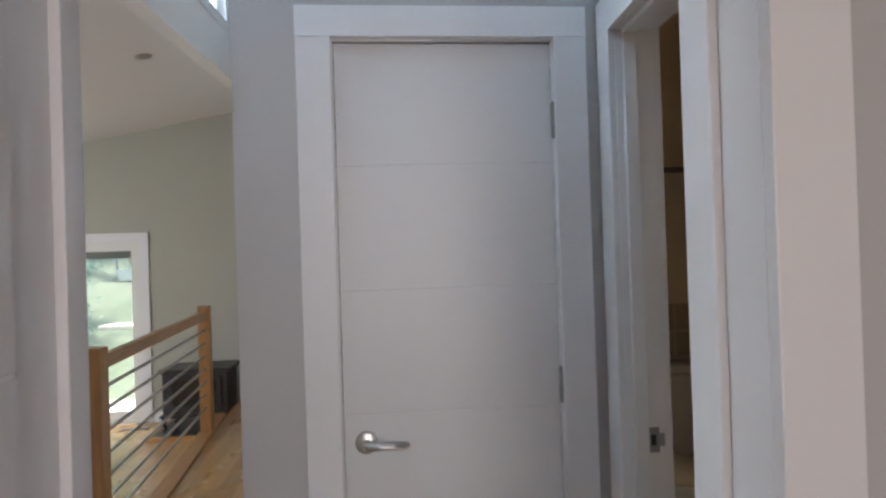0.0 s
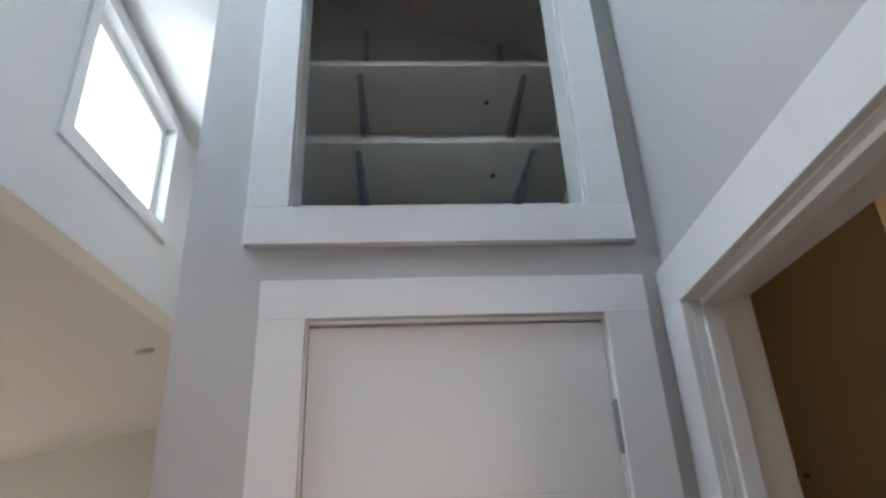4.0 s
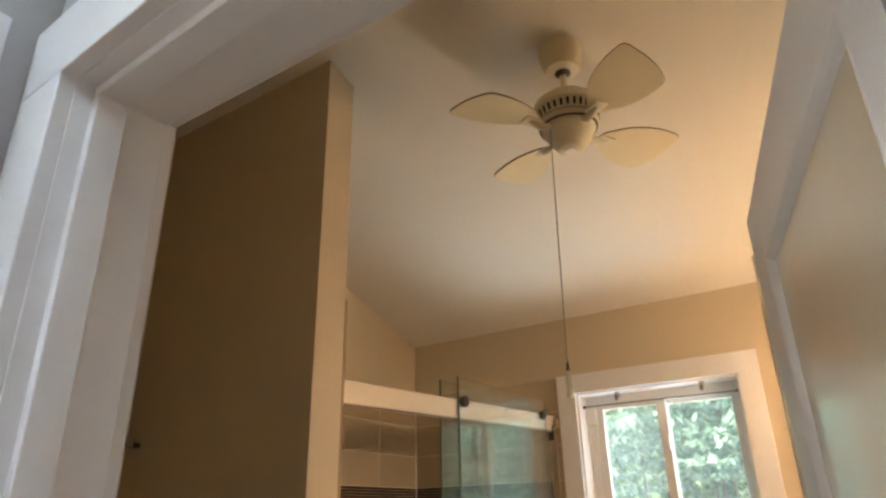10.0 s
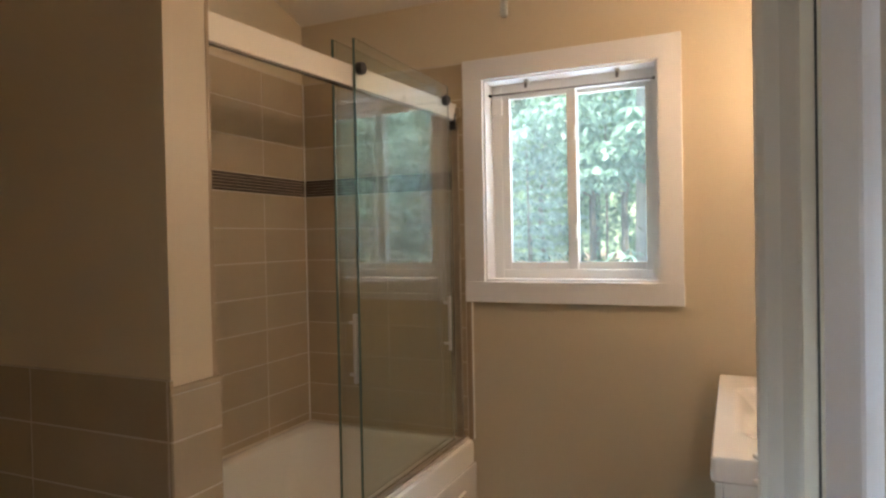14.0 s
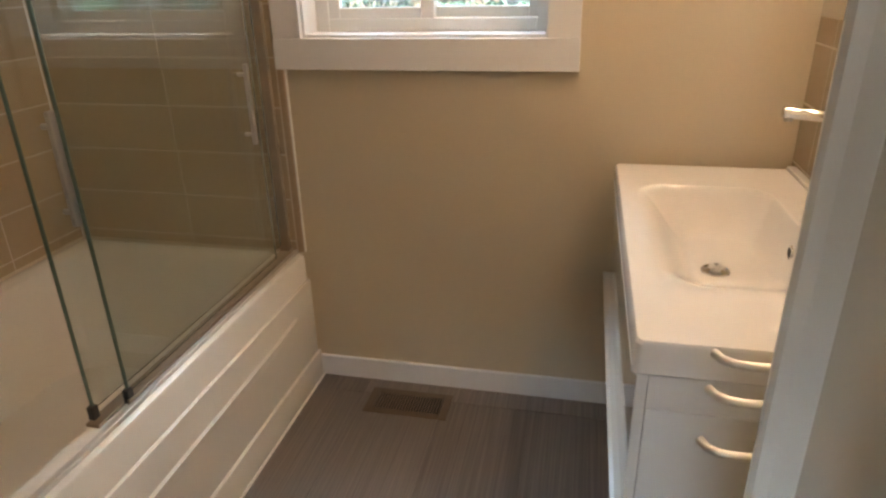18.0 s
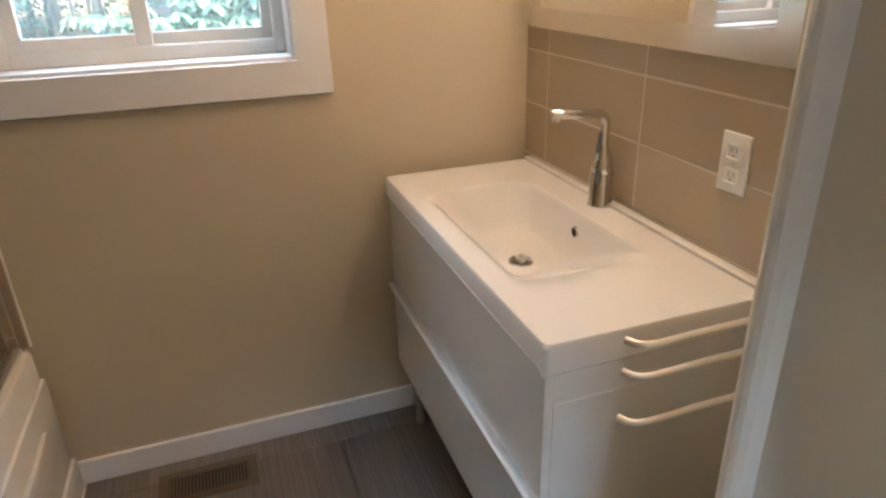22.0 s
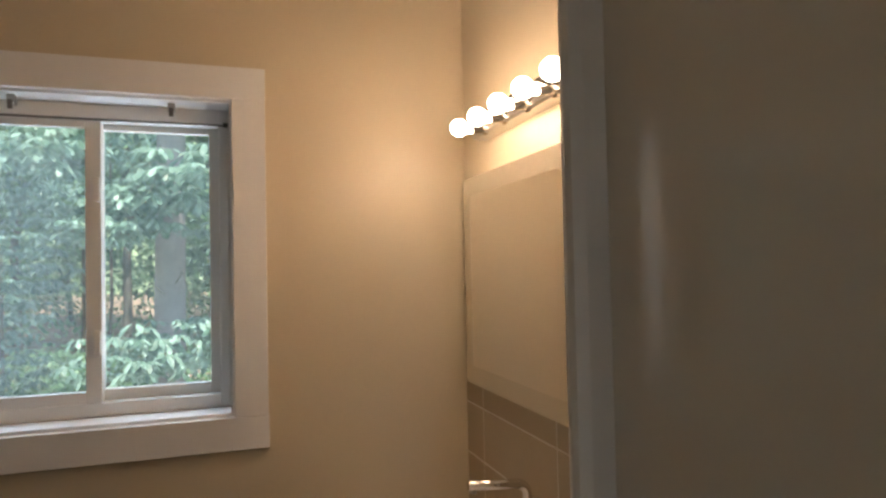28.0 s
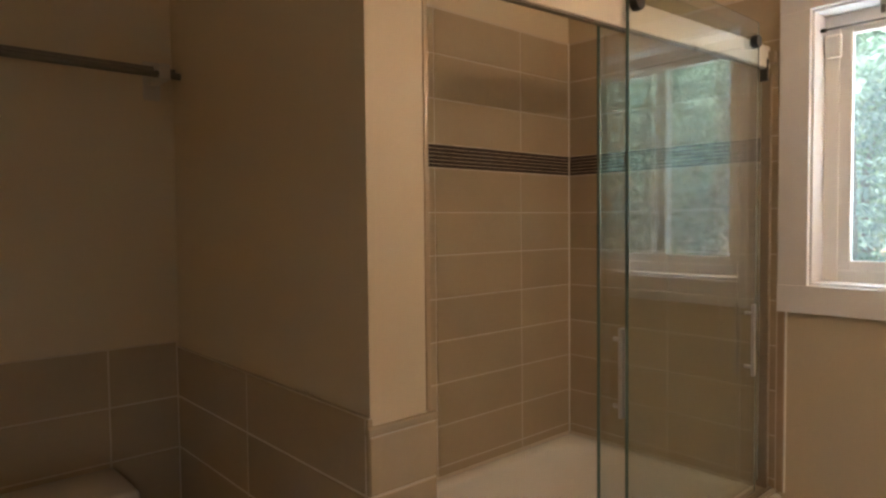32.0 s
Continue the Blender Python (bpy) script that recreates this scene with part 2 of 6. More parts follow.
HAZY = hazy_glass("hazy_window_glass", 0.042)
SCREENED = hazy_glass("screened_window_glass", 0.07)
SHOWER_GLASS = glass_mat("shower_glass", (0.88, 0.93, 0.912), ior=1.54)
GLASS_EDGE = mat("green_glass_edge", (0.13, 0.19, 0.17), 0.1, 0.1, 40, 0.0, coat=0.5)
BULB = glow_mat("lit_globe", (1.0, 0.84, 0.66), 10.0)
SPOT_GLOW = glow_mat("lit_spot", (1.0, 0.92, 0.80), 10.0)
SLOT_GREY = mat("grey_slot", (0.22, 0.21, 0.19), 0.7, 0.1, 90, 0.05)
BRONZE_CHANNEL = mat("brown_satin_channel", (0.36, 0.30, 0.23), 0.35, 0.08, 120, 0.05, metal=0.6)
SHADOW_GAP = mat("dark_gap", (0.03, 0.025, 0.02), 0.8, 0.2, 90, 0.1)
PALE_BARK = mat("pale_grey_bark", (0.33, 0.32, 0.32), 0.9, 0.4, 14, 1.0, big=5)
BARK = mat("grey_bark", (0.12, 0.11, 0.09), 0.9, 0.5, 18, 1.0, big=4)
WEATHERED = mat("weathered_fence_wood", (0.28, 0.22, 0.17), 0.85, 0.3, 30, 0.4)
FLOWER = mat("orange_lily_petal", (0.80, 0.20, 0.04), 0.5, 0.2, 20, 0.0)

# ---- building ----
PLACE = {}


def thing(name, at, label, category, group="", kind="", rz=0.0):
    ob = new(name)
    ob.empty_display_size = 0.1
    m = pose(*at, 0, 0, rz)
    ob.matrix_world = m
    PLACE[ob.name] = m
    return tagged(ob, label, category, group, kind)


def finish(bm, name, material, smooth=False):
    me = bpy.data.meshes.new(name)
    bmesh.ops.recalc_face_normals(bm, faces=bm.faces)
    bm.to_mesh(me)
    bm.free()
    if smooth:
        for p in me.polygons:
            p.use_smooth = True
        me.set_sharp_from_angle(angle=radians(38))
    me.materials.append(material)
    return me


def part(name, bm, material, parent, label="", smooth=False, local=False):
    m = PLACE[parent.name]
    if not local:
        bmesh.ops.transform(bm, matrix=m.inverted(), verts=bm.verts)
    ob = new(name, finish(bm, name, material, smooth))
    ob.parent = parent
    PLACE[ob.name] = m
    if label:
        tagged(ob, label)
    return ob


def solid(name, bm, material, label, category, kind="", group="", smooth=False):
    ob = new(name, finish(bm, name, material, smooth))
    PLACE[ob.name] = Matrix.Identity(4)
    return tagged(ob, label, category, group, kind)


def piece(name, mesh, at, parent):
    ob = new(name, mesh)
    ob.parent = parent
    ob.location = PLACE[parent.name].inverted() @ Vector(at)
    return ob


def box(x0, x1, y0, y1, z0, z1, bev=0.0, bm=None, seg=2):
    bm = bm or bmesh.new()
    if bev:
        t = bmesh.new()
        bmesh.ops.create_cube(t, size=1.0, matrix=Matrix.Translation(((x0 + x1) / 2, (y0 + y1) / 2, (z0 + z1) / 2)) @ Matrix.Diagonal((abs(x1 - x0), abs(y1 - y0), abs(z1 - z0), 1)))
        bmesh.ops.bevel(t, geom=t.edges[:], offset=bev, segments=seg, profile=0.5, affect="EDGES")
        me = bpy.data.meshes.new("tmp")
        t.to_mesh(me)
        t.free()
        bm.from_mesh(me)
        bpy.data.meshes.remove(me)
        return bm
    v = [bm.verts.new((x, y, z)) for z in (z0, z1) for y in (y0, y1) for x in (x0, x1)]
    for f in ((0, 2, 3, 1), (4, 5, 7, 6), (0, 1, 5, 4), (2, 6, 7, 3), (0, 4, 6, 2), (1, 3, 7, 5)):
        bm.faces.new([v[i] for i in f])
    return bm


def prism(poly, lo, hi, axis="z", bm=None):
    """A flat outline drawn out along an axis. poly: pairs in the two other axes, in xyz order."""
    bm = bm or bmesh.new()

    def at(p, h):
        return {"z": (p[0], p[1], h), "y": (p[0], h, p[1]), "x": (h, p[0], p[1])}[axis]

    a = [bm.verts.new(at(p, lo)) for p in poly]
    b = [bm.verts.new(at(p, hi)) for p in poly]
    n = len(poly)
    bm.faces.new(a)
    bm.faces.new(b[::-1])
    for i in range(n):
        bm.faces.new((a[i], b[i], b[(i + 1) % n], a[(i + 1) % n]))
    return bm


def tube(points, r, seg=12, bm=None, caps=True):
    """A round bar along a line of points; r a number or one for each point."""
    bm = bm or bmesh.new()
    pts = [Vector(p) for p in points]
    rs = r if isinstance(r, (list, tuple)) else [r] * len(pts)
    rings = []
    side = None
    for i, p in enumerate(pts):
        d = (pts[min(i + 1, len(pts) - 1)] - pts[max(i - 1, 0)]).normalized()
        if side is None:
            side = d.orthogonal().normalized()
        side = (side - side.dot(d) * d).normalized()
        up = d.cross(side)
        rings.append([bm.verts.new(p + rs[i] * (math.cos(a) * side + math.sin(a) * up)) for a in (2 * math.pi * k / seg for k in range(seg))])
    for a, b in zip(rings, rings[1:]):
        for k in range(seg):
            bm.faces.new((a[k], a[(k + 1) % seg], b[(k + 1) % seg], b[k]))
    if caps:
        bm.faces.new(rings[0][::-1])
        bm.faces.new(rings[-1])
    return bm


def lathe(profile, at, seg=24, axis="z", bm=None):
    """A turned shape: pairs of radius and height."""
    bm = bm or bmesh.new()
    rings = []
    for r, h in profile:
        ring = []
        for k in range(seg):
            a = 2 * math.pi * k / seg
            c, s = r * math.cos(a), r * math.sin(a)
            q = {"z": (c, s, h), "y": (c, h, s), "x": (h, c, s)}[axis]
            ring.append(bm.verts.new((at[0] + q[0], at[1] + q[1], at[2] + q[2])))
        rings.append(ring)
    for a, b in zip(rings, rings[1:]):
        for k in range(seg):
            bm.faces.new((a[k], a[(k + 1) % seg], b[(k + 1) % seg], b[k]))
    if profile[0][0] > 1e-6:
        bm.faces.new(rings[0][::-1])
    if profile[-1][0] > 1e-6:
        bm.faces.new(rings[-1])
    bmesh.ops.remove_doubles(bm, verts=[v for ring in rings for v in ring], dist=1e-6)
    return bm


def arc(c, r, a0, a1, n=8):
    return [(c[0] + r * math.cos(radians(a0 + (a1 - a0) * i / n)), c[1] + r * math.sin(radians(a0 + (a1 - a0) * i / n))) for i in range(n + 1)]


def wall_with_holes(u0, u1, z0, z1, holes, lo, hi, axis, top=None):
    """A wall as one mesh with openings cut through it. u is x for axis y, y for axis x. top(u): height of a sloped head."""
    us = sorted({u0, u1, *[h[0] for h in holes], *[h[1] for h in holes]})
    zs = sorted({z0, z1, *[h[2] for h in holes], *[h[3] for h in holes]})
    bm = bmesh.new()
    for a, b in zip(us, us[1:]):
        for c, d in zip(zs, zs[1:]):
            m = ((a + b) / 2, (c + d) / 2)
            if any(h[0] < m[0] < h[1] and h[2] < m[1] < h[3] for h in holes):
                continue
            if top and d == z1:
                prism([(a, c), (b, c), (b, top(b)), (a, top(a))], lo, hi, axis, bm)
            else:
                prism([(a, c), (b, c), (b, d), (a, d)], lo, hi, axis, bm)
    bmesh.ops.remove_doubles(bm, verts=bm.verts, dist=1e-5)
    bm.verts.index_update()
    seen = {}
    for f in bm.faces:
        seen.setdefault(tuple(sorted(v.index for v in f.verts)), []).append(f)
    bmesh.ops.delete(bm, geom=[f for fs in seen.values() if len(fs) > 1 for f in fs], context="FACES")
    return bm


# ---- the plan ----
XW, YV, YB, XD = 4.172, 1.676, 4.150, 1.486  # bath: window wall, vanity wall, back wall, door wall
XH, YC, YN = 1.375, 2.685, 1.625  # hall: wall beside the bath, closet wall, hall side of the near wall
SLOPE, ZLOW = 0.330, 2.548
XCL = -0.55  # clerestory wall
FLOOR_L = -0.36  # living room floor


def roof(x):
    return ZLOW + SLOPE * (XW - x)


def skew(bm):
    """The hall side of the bathroom wall leans a little in plan."""
    for v in bm.verts:
        if v.co.x < XH + 0.07:
            v.co.x -= 0.042 * (2.69 - v.co.y)
    return bm


# floors
bath_floor = solid("floor_bath", box(XD - 0.06, XW, YV, YB, -0.10, -0.002), FLOOR_GROUT, "grout bed under the bathroom floor tiles", "floor", "structure")
hall_floor = solid("floor_hall", box(-0.74, XD - 0.06, YN - 0.155, 8.5, -0.20, -0.020), SHADOW_GAP, "subfloor under the oak boards of the hall", "floor", "structure")
living_floor = solid("floor_living", box(-6.0, -0.74, 1.625, 8.5, FLOOR_L - 0.1, FLOOR_L - 0.018), SHADOW_GAP, "subfloor under the oak boards of the living room", "floor", "structure")

# bathroom walls
WIN = (2.396, 3.153, 1.240, 2.154)
solid("wall_window", wall_with_holes(YV - 0.12, YB + 0.12, -0.1, ZLOW + 0.05, [WIN], XW, XW + 0.17, "x"), BATH_PAINT, "tan painted bathroom wall with the window", "wall", "structure")
solid("wall_vanity", wall_with_holes(XD, XW, -0.1, 3.6, [], YV - 0.12, YV, "y", roof), BATH_PAINT, "tan painted bathroom wall behind the vanity", "wall", "structure")
solid("wall_back", wall_with_holes(XD, XW, -0.1, 3.6, [], YB, YB + 0.12, "y", roof), BATH_PAINT, "tan painted wall behind tub and toilet", "wall", "structure")
solid("wall_wing", wall_with_holes(2.440, 2.565, -0.004, 3.2, [], 3.250, YB, "y", roof), BATH_PAINT, "tan painted wing wall between toilet and tub", "wall", "structure")
DOOR = (1.808, 2.605, -0.1, 2.090)
solid("wall_door_bath", wall_with_holes(YV - 0.12, YB + 0.12, -0.1, roof(XD) + 0.05, [DOOR], XD - 0.062, XD, "x"), BATH_PAINT, "tan painted bathroom wall round the doorway", "wall", "structure")
solid("wall_door_hall", skew(wall_with_holes(YN, YC + 0.9, -0.1, roof(XH) + 0.05, [DOOR], XH, XD - 0.062, "x")), HALL_PAINT, "grey painted hall wall round the bathroom doorway", "wall", "structure")
solid("ceiling_bath", prism([(XD - 0.06, roof(XD - 0.06)), (XW + 0.3, roof(XW + 0.3)), (XW + 0.3, roof(XW + 0.3) + 0.1), (XD - 0.06, roof(XD - 0.06) + 0.1)], YV - 0.12, YB + 0.12, "y"), BATH_CEILING, "cream painted sloped bathroom ceiling", "ceiling", "structure")

# hall and closet
CLO = (0.581, 1.217, -0.1, 2.068)
SHELF = (0.527, 1.222, 2.343, 3.30)
solid("wall_closet", wall_with_holes(0.300, XH, -0.02, 3.7, [CLO, SHELF], YC, YC + 0.115, "y", roof), HALL_PAINT, "grey painted closet wall", "wall", "structure")
solid("wall_closet_side", wall_with_holes(YC + 0.115, 8.5, -0.02, roof(0.3) - 0.0, [], 0.300, 0.415, "x"), HALL_PAINT, "grey painted side wall of the closet", "wall", "structure")
solid("wall_closet_back", wall_with_holes(0.415, XH, -0.02, 3.7, [], 3.42, 3.52, "y", roof), mat("closet_paint", (0.80, 0.80, 0.79), 0.6, 0.03, 300, 0.1), "off-white back wall of the closet", "wall", "structure")
solid("closet_floor_board", box(0.415, XH, YC + 0.115, 3.42, 2.285, 2.325), TRIM, "white painted bottom board of the upper cupboard", "trim", "structure")
solid("ceiling_hall", prism([(XCL - 0.80, roof(XCL - 0.80)), (XD - 0.06, roof(XD - 0.06)), (XD - 0.06, roof(XD - 0.06) + 0.1), (XCL - 0.80, roof(XCL - 0.80) + 0.1)], YN - 0.155, 8.62, "y"), CEILING_PAINT, "white sloped hall ceiling", "ceiling", "structure")
NEAR = (0.335, 1.097, -0.2, 2.075)
solid("wall_near", wall_with_holes(-6.0, XD - 0.062, -0.5, 4.3, [NEAR], YN - 0.155, YN, "y"), HALL_PAINT, "grey painted wall round the near doorway", "wall", "structure")
solid("wall_near_return", box(-0.30, 0.30, YN + 0.0205, 1.74, -0.02, 3.2), HALL_PAINT, "short grey wall return beside the near doorway", "wall", "structure")
# the room that the walk starts in
solid("wall_room_left", box(-1.9, -1.8, -2.4, YN - 0.155, -0.02, 2.5), HALL_PAINT, "plain grey wall of the starting room", "wall", "structure")
solid("wall_room_right", box(1.9, 2.0, -2.4, YN - 0.155, -0.02, 2.5), HALL_PAINT, "plain grey wall of the starting room", "wall", "structure")
# unseen back wall; its window hole is made up to hold the fill lamp
solid("wall_room_back", wall_with_holes(-1.9, 2.0, -0.02, 2.5, [(0.4, 1.8, 0.85, 2.15)], -2.5, -2.4, "y"), HALL_PAINT, "plain grey wall of the starting room", "wall", "structure")
solid("wall_room_front", box(XD - 0.062, 2.0, YN - 0.155, YV - 0.12, -0.02, 3.6), HALL_PAINT, "plain grey wall of the starting room", "wall", "structure")
solid("floor_room", box(-1.9, 2.0, -2.4, YN - 0.155, -0.12, -0.022), OAK, "oak floor of the starting room", "floor", "structure")
solid("ceiling_room", box(-1.9, 2.0, -2.5, YN - 0.155, 2.5, 2.6), CEILING_PAINT, "white ceiling of the starting room", "ceiling", "structure")
# living room
CL_WINDOWS = [(3.60, 4.62, 3.30, 3.98), (5.50, 6.52, 3.30, 3.98), (1.80, 2.80, 3.30, 3.98)]
ZB = 2.95  # underside of the clerestory wall


def rise(bm):
    """The living room ceiling, the wall's underside and the clerestory sills climb a little towards the far wall."""
    for v in bm.verts:
        if v.co.z < 3.15:
            v.co.z += 0.075 * (v.co.y - 5.3)
        elif v.co.z < 3.7:
            v.co.z += 0.085 * (v.co.y - 4.1)
    return bm


def climb(bm):
    for v in bm.verts:
        v.co.z += 0.075 * (v.co.y - 5.3)
    return bm


solid("wall_clerestory", rise(wall_with_holes(YN, 8.5, ZB, roof(XCL) + 0.02, CL_WINDOWS, XCL - 0.12, XCL, "x")), CEILING_PAINT, "white wall with clerestory windows over the hall", "wall", "structure")
solid("ceiling_living", climb(prism([(XCL - 0.12, ZB + 0.03), (-6.0, ZB + 0.03 - 0.205 * 5.33), (-6.0, ZB + 0.2 - 0.205 * 5.33), (XCL - 0.12, ZB + 0.2)], YN, 8.62, "y")), CEILING_PAINT, "white sloped living room ceiling", "ceiling", "structure")
SLIDE = (-3.34, -2.00, FLOOR_L, 1.70)
solid("wall_living_far", wall_with_holes(-6.0, 0.3, FLOOR_L - 0.1, 4.3, [SLIDE], 8.5, 8.66, "y"), LIVING_PAINT, "sage painted living room wall with the sliding door", "wall", "structure")
# the opening is out of view, cut only for the living room fill lamp
solid("wall_living_side", wall_with_holes(YN, 8.66, FLOOR_L - 0.1, 4.3, [(3.35, 6.45, 0.2, 1.85)], -6.1, -6.0, "x"), LIVING_PAINT, "sage painted living room side wall", "wall", "structure")
solid("landing_edge", box(-0.76, -0.742, YN, 8.5, FLOOR_L - 0.1, -0.002), OAK_RAIL, "oak fascia along the landing edge", "trim", "structure")


# ---- trim ----
def casing(name, u0, u1, z0, z1, face, axis, out, w=0.098, t=0.02, sill=False, label="white painted flat casing boards", head=0.0):
    """Flat boards round an opening. out: +1 or -1, the side on which they stand proud."""
    lo, hi = sorted((face, face + out * t))
    ob = thing(name, ((u0 + u1) / 2, face, z0) if axis == "y" else (face, (u0 + u1) / 2, z0), label, "trim", kind="structure")

    def b(a0, a1, c0, c1):
        bm = box(a0, a1, lo, hi, c0, c1, 0.002) if axis == "y" else box(lo, hi, a0, a1, c0, c1, 0.002)
        return skew(bm) if axis == "x" and face == XH else rise(bm) if axis == "x" and face == XCL else bm

    zb = z0 if not sill else z0 - w
    part("side_board", b(u0 - w, u0, z0 if not sill else z0, z1), TRIM, ob)
    part("side_board", b(u1, u1 + w, z0 if not sill else z0, z1), TRIM, ob)
    part("head_board", b(u0 - w - 0.001, u1 + w + 0.001, z1, z1 + (head or w)), TRIM, ob)
    if sill:
        part("bottom_board", b(u0 - w - 0.002, u1 + w + 0.002, zb, z0), TRIM, ob)
    return ob


casing("closet_casing", 0.577, 1.219, 0.0, 2.075, YC, "y", -1, head=0.089)
casing("cupboard_casing", 0.527, 1.222, 2.343, 3.30, YC, "y", -1, 0.094, 0.024, True)
casing("bath_door_casing", 1.812, 2.580, 0.0, 2.067, XH, "x", -1, 0.103, head=0.106)
casing("bath_door_casing", 1.806, 2.587, 0.0, 2.076, XD, "x", 1, 0.092)
casing("near_door_casing", 0.335, 1.095, 0.0, 2.075, YN, "y", 1, 0.09)
casing("near_door_casing", 0.335, 1.095, 0.0, 2.075, YN - 0.155, "y", -1, 0.09)
casing("window_casing", 2.396, 3.153, 1.240, 2.154, XW, "x", -1, 0.094, 0.02, True)


def jamb(name, u0, u1, ztop, lo, hi, axis, stop_at, label):
    ob = thing(name, ((u0 + u1) / 2, lo, 0) if axis == "y" else (lo, (u0 + u1) / 2, 0), label, "door frame", kind="structure")
    t = 0.018

    def b(a0, a1, d0, d1, c0, c1):
        return box(a0, a1, d0, d1, c0, c1, 0.0015) if axis == "y" else skew(box(d0, d1, a0, a1, c0, c1, 0.0015))

    part("side_jamb", b(u0 - t, u0, lo, hi, 0.0, ztop), TRIM, ob)
    part("side_jamb", b(u1, u1 + t, lo, hi, 0.0, ztop), TRIM, ob)
    part("head_jamb", b(u0 - t, u1 + t, lo, hi, ztop, ztop + t), TRIM, ob)
    s0, s1 = stop_at
    part("stop_strip", b(u0 - 0.004, u0 + 0.012, s0, s1, 0.0, ztop - 0.012), TRIM, ob)
    part("stop_strip", b(u1 - 0.012, u1 + 0.004, s0, s1, 0.0, ztop - 0.012), TRIM, ob)
    part("stop_strip", b(u0, u1, s0, s1, ztop - 0.012, ztop + 0.004), TRIM, ob)
    return ob


jamb("door_frame_bath", 1.822, 2.579, 2.066, XH - 0.001, XD + 0.001, "x", (XH + 0.021, XH + 0.059), "white painted door frame of the bathroom")
jamb("door_frame_near", 0.353, 1.0945, 2.070, YN - 0.156, YN + 0.001, "y", (YN - 0.075, YN - 0.04), "white painted door frame of the starting room")
strike = thing("strike_plate", (1.420, 2.5845, 0.914), "brushed steel strike plate on the door frame", "strike plate")
part("plate", box(1.430, 1.462, 2.5765, 2.5788, 0.879, 0.949, 0.001), WORN, strike)
part("latch_hole", box(1.437, 1.452, 2.5755, 2.5768, 0.899, 0.929), SHADOW_GAP, strike)
part("lip", box(1.462, 1.477, 2.5745, 2.5788, 0.896, 0.932, 0.001), WORN, strike)


# ---- doors ----
def lever(parent, x, y, z, out, way):
    """A rose and a lever on a door face. out: sign of y; way: sign of x along which the lever runs."""
    rose = part("rose", lathe([(0.0, out * 0.012), (0.022, out * 0.012), (0.031, out * 0.008), (0.033, 0.0)], (x, y, z), 28, "y"), STEEL, parent, "brushed steel round rose", True, True)
    part("neck", tube([(x, y, z), (x, y + out * 0.045, z)], 0.011, 16), STEEL, rose, "", True, True)
    pts = [(x, y + out * 0.042, z), (x + way * 0.012, y + out * 0.050, z), (x + way * 0.06, y + out * 0.052, z - 0.002), (x + way * 0.105, y + out * 0.050, z - 0.004), (x + way * 0.117, y + out * 0.040, z - 0.002)]
    part("lever", tube(pts, [0.011, 0.011, 0.009, 0.008, 0.006], 14), STEEL, rose, "brushed steel lever", True, True)


def hinge(parent, x, y, z, side):
    profile = [(0.0, -0.055), (0.006, -0.054), (0.0062, -0.0505)]
    for k in range(5):
        a = -0.050 + 0.020 * k
        profile += [(0.0086, a + 0.0006), (0.0086, a + 0.0190), (0.0070, a + 0.0194), (0.0070, a + 0.0200)]
    profile += [(0.0062, 0.0505), (0.006, 0.054), (0.0, 0.055)]
    h = part("hinge", lathe(profile, (x, y - 0.003, z), 14), WORN, parent, "worn steel hinge", True, True)
    part("hinge_leaf", box(x - 0.014 if side < 0 else x, x if side < 0 else x + 0.014, y - 0.001, y + 0.002, z - 0.050, z + 0.050), WORN, h, "", False, True)


def grooved_door(name, w, h, t, at, rz, label, hinge_side=1, handle=True):
    """A slab door with six flush panels between shallow horizontal grooves. Local x runs across, y through, z up; front face at -t/2."""
    ob = thing(name, at, label, "door", kind="structure", rz=rz)
    bm = bmesh.new()
    g = 0.003
    grooves = [1.704 - 0.355 * k for k in range(4, -1, -1)]
    front = [(-t / 2, 0.0)]
    for z in grooves:
        front += [(-t / 2, z - g), (-t / 2 + 0.0014, z), (-t / 2, z + g)]
    front.append((-t / 2, h))
    back = [(t / 2 - (f[0] + t / 2), f[1]) for f in front][::-1]
    prism(front + back, -w / 2, w / 2, "x", bm)
    part("slab", bm, DOOR_PAINT, ob, "", False, True)
    for z in (1.828, 1.052, 0.25):
        hinge(ob, hinge_side * (w / 2 + 0.004), -t / 2 - 0.002, z, hinge_side)
    if handle:
        lever(ob, -hinge_side * (w / 2 - 0.062), -t / 2, 0.915, -1, hinge_side)
        part("latch_plate", box(-hinge_side * w / 2 - 0.0015, -hinge_side * w / 2 + 0.0015, -0.012, 0.012, 0.885, 0.955), STEEL, ob, "", False, True)
    return ob


grooved_door("door_closet", 0.631, 2.053, 0.035, (0.899, YC + 0.022, 0.008), 0, "closed white closet door with shallow grooves", 1)
box_jamb = thing("door_frame_closet", (0.9, YC + 0.05, 0), "white painted frame of the closet door", "door frame", kind="structure")
part("side_jamb", box(0.563, 0.581, YC - 0.001, YC + 0.116, 0, 2.068, 0.001), TRIM, box_jamb)
part("side_jamb", box(1.2165, 1.2345, YC - 0.001, YC + 0.116, 0, 2.068, 0.001), TRIM, box_jamb)
part("head_jamb", box(0.563, 1.2345, YC - 0.001, YC + 0.116, 2.0665, 2.083, 0.001), TRIM, box_jamb)
part("stop_strip", box(0.581, 1.2165, YC + 0.042, YC + 0.055, 0, 2.0665), TRIM, box_jamb)
grooved_door("door_near", 0.72, 2.045, 0.035, (0.365 - 0.02, YN - 0.155 - 0.375, 0.008), 90, "open white door of the starting room", 1, False)

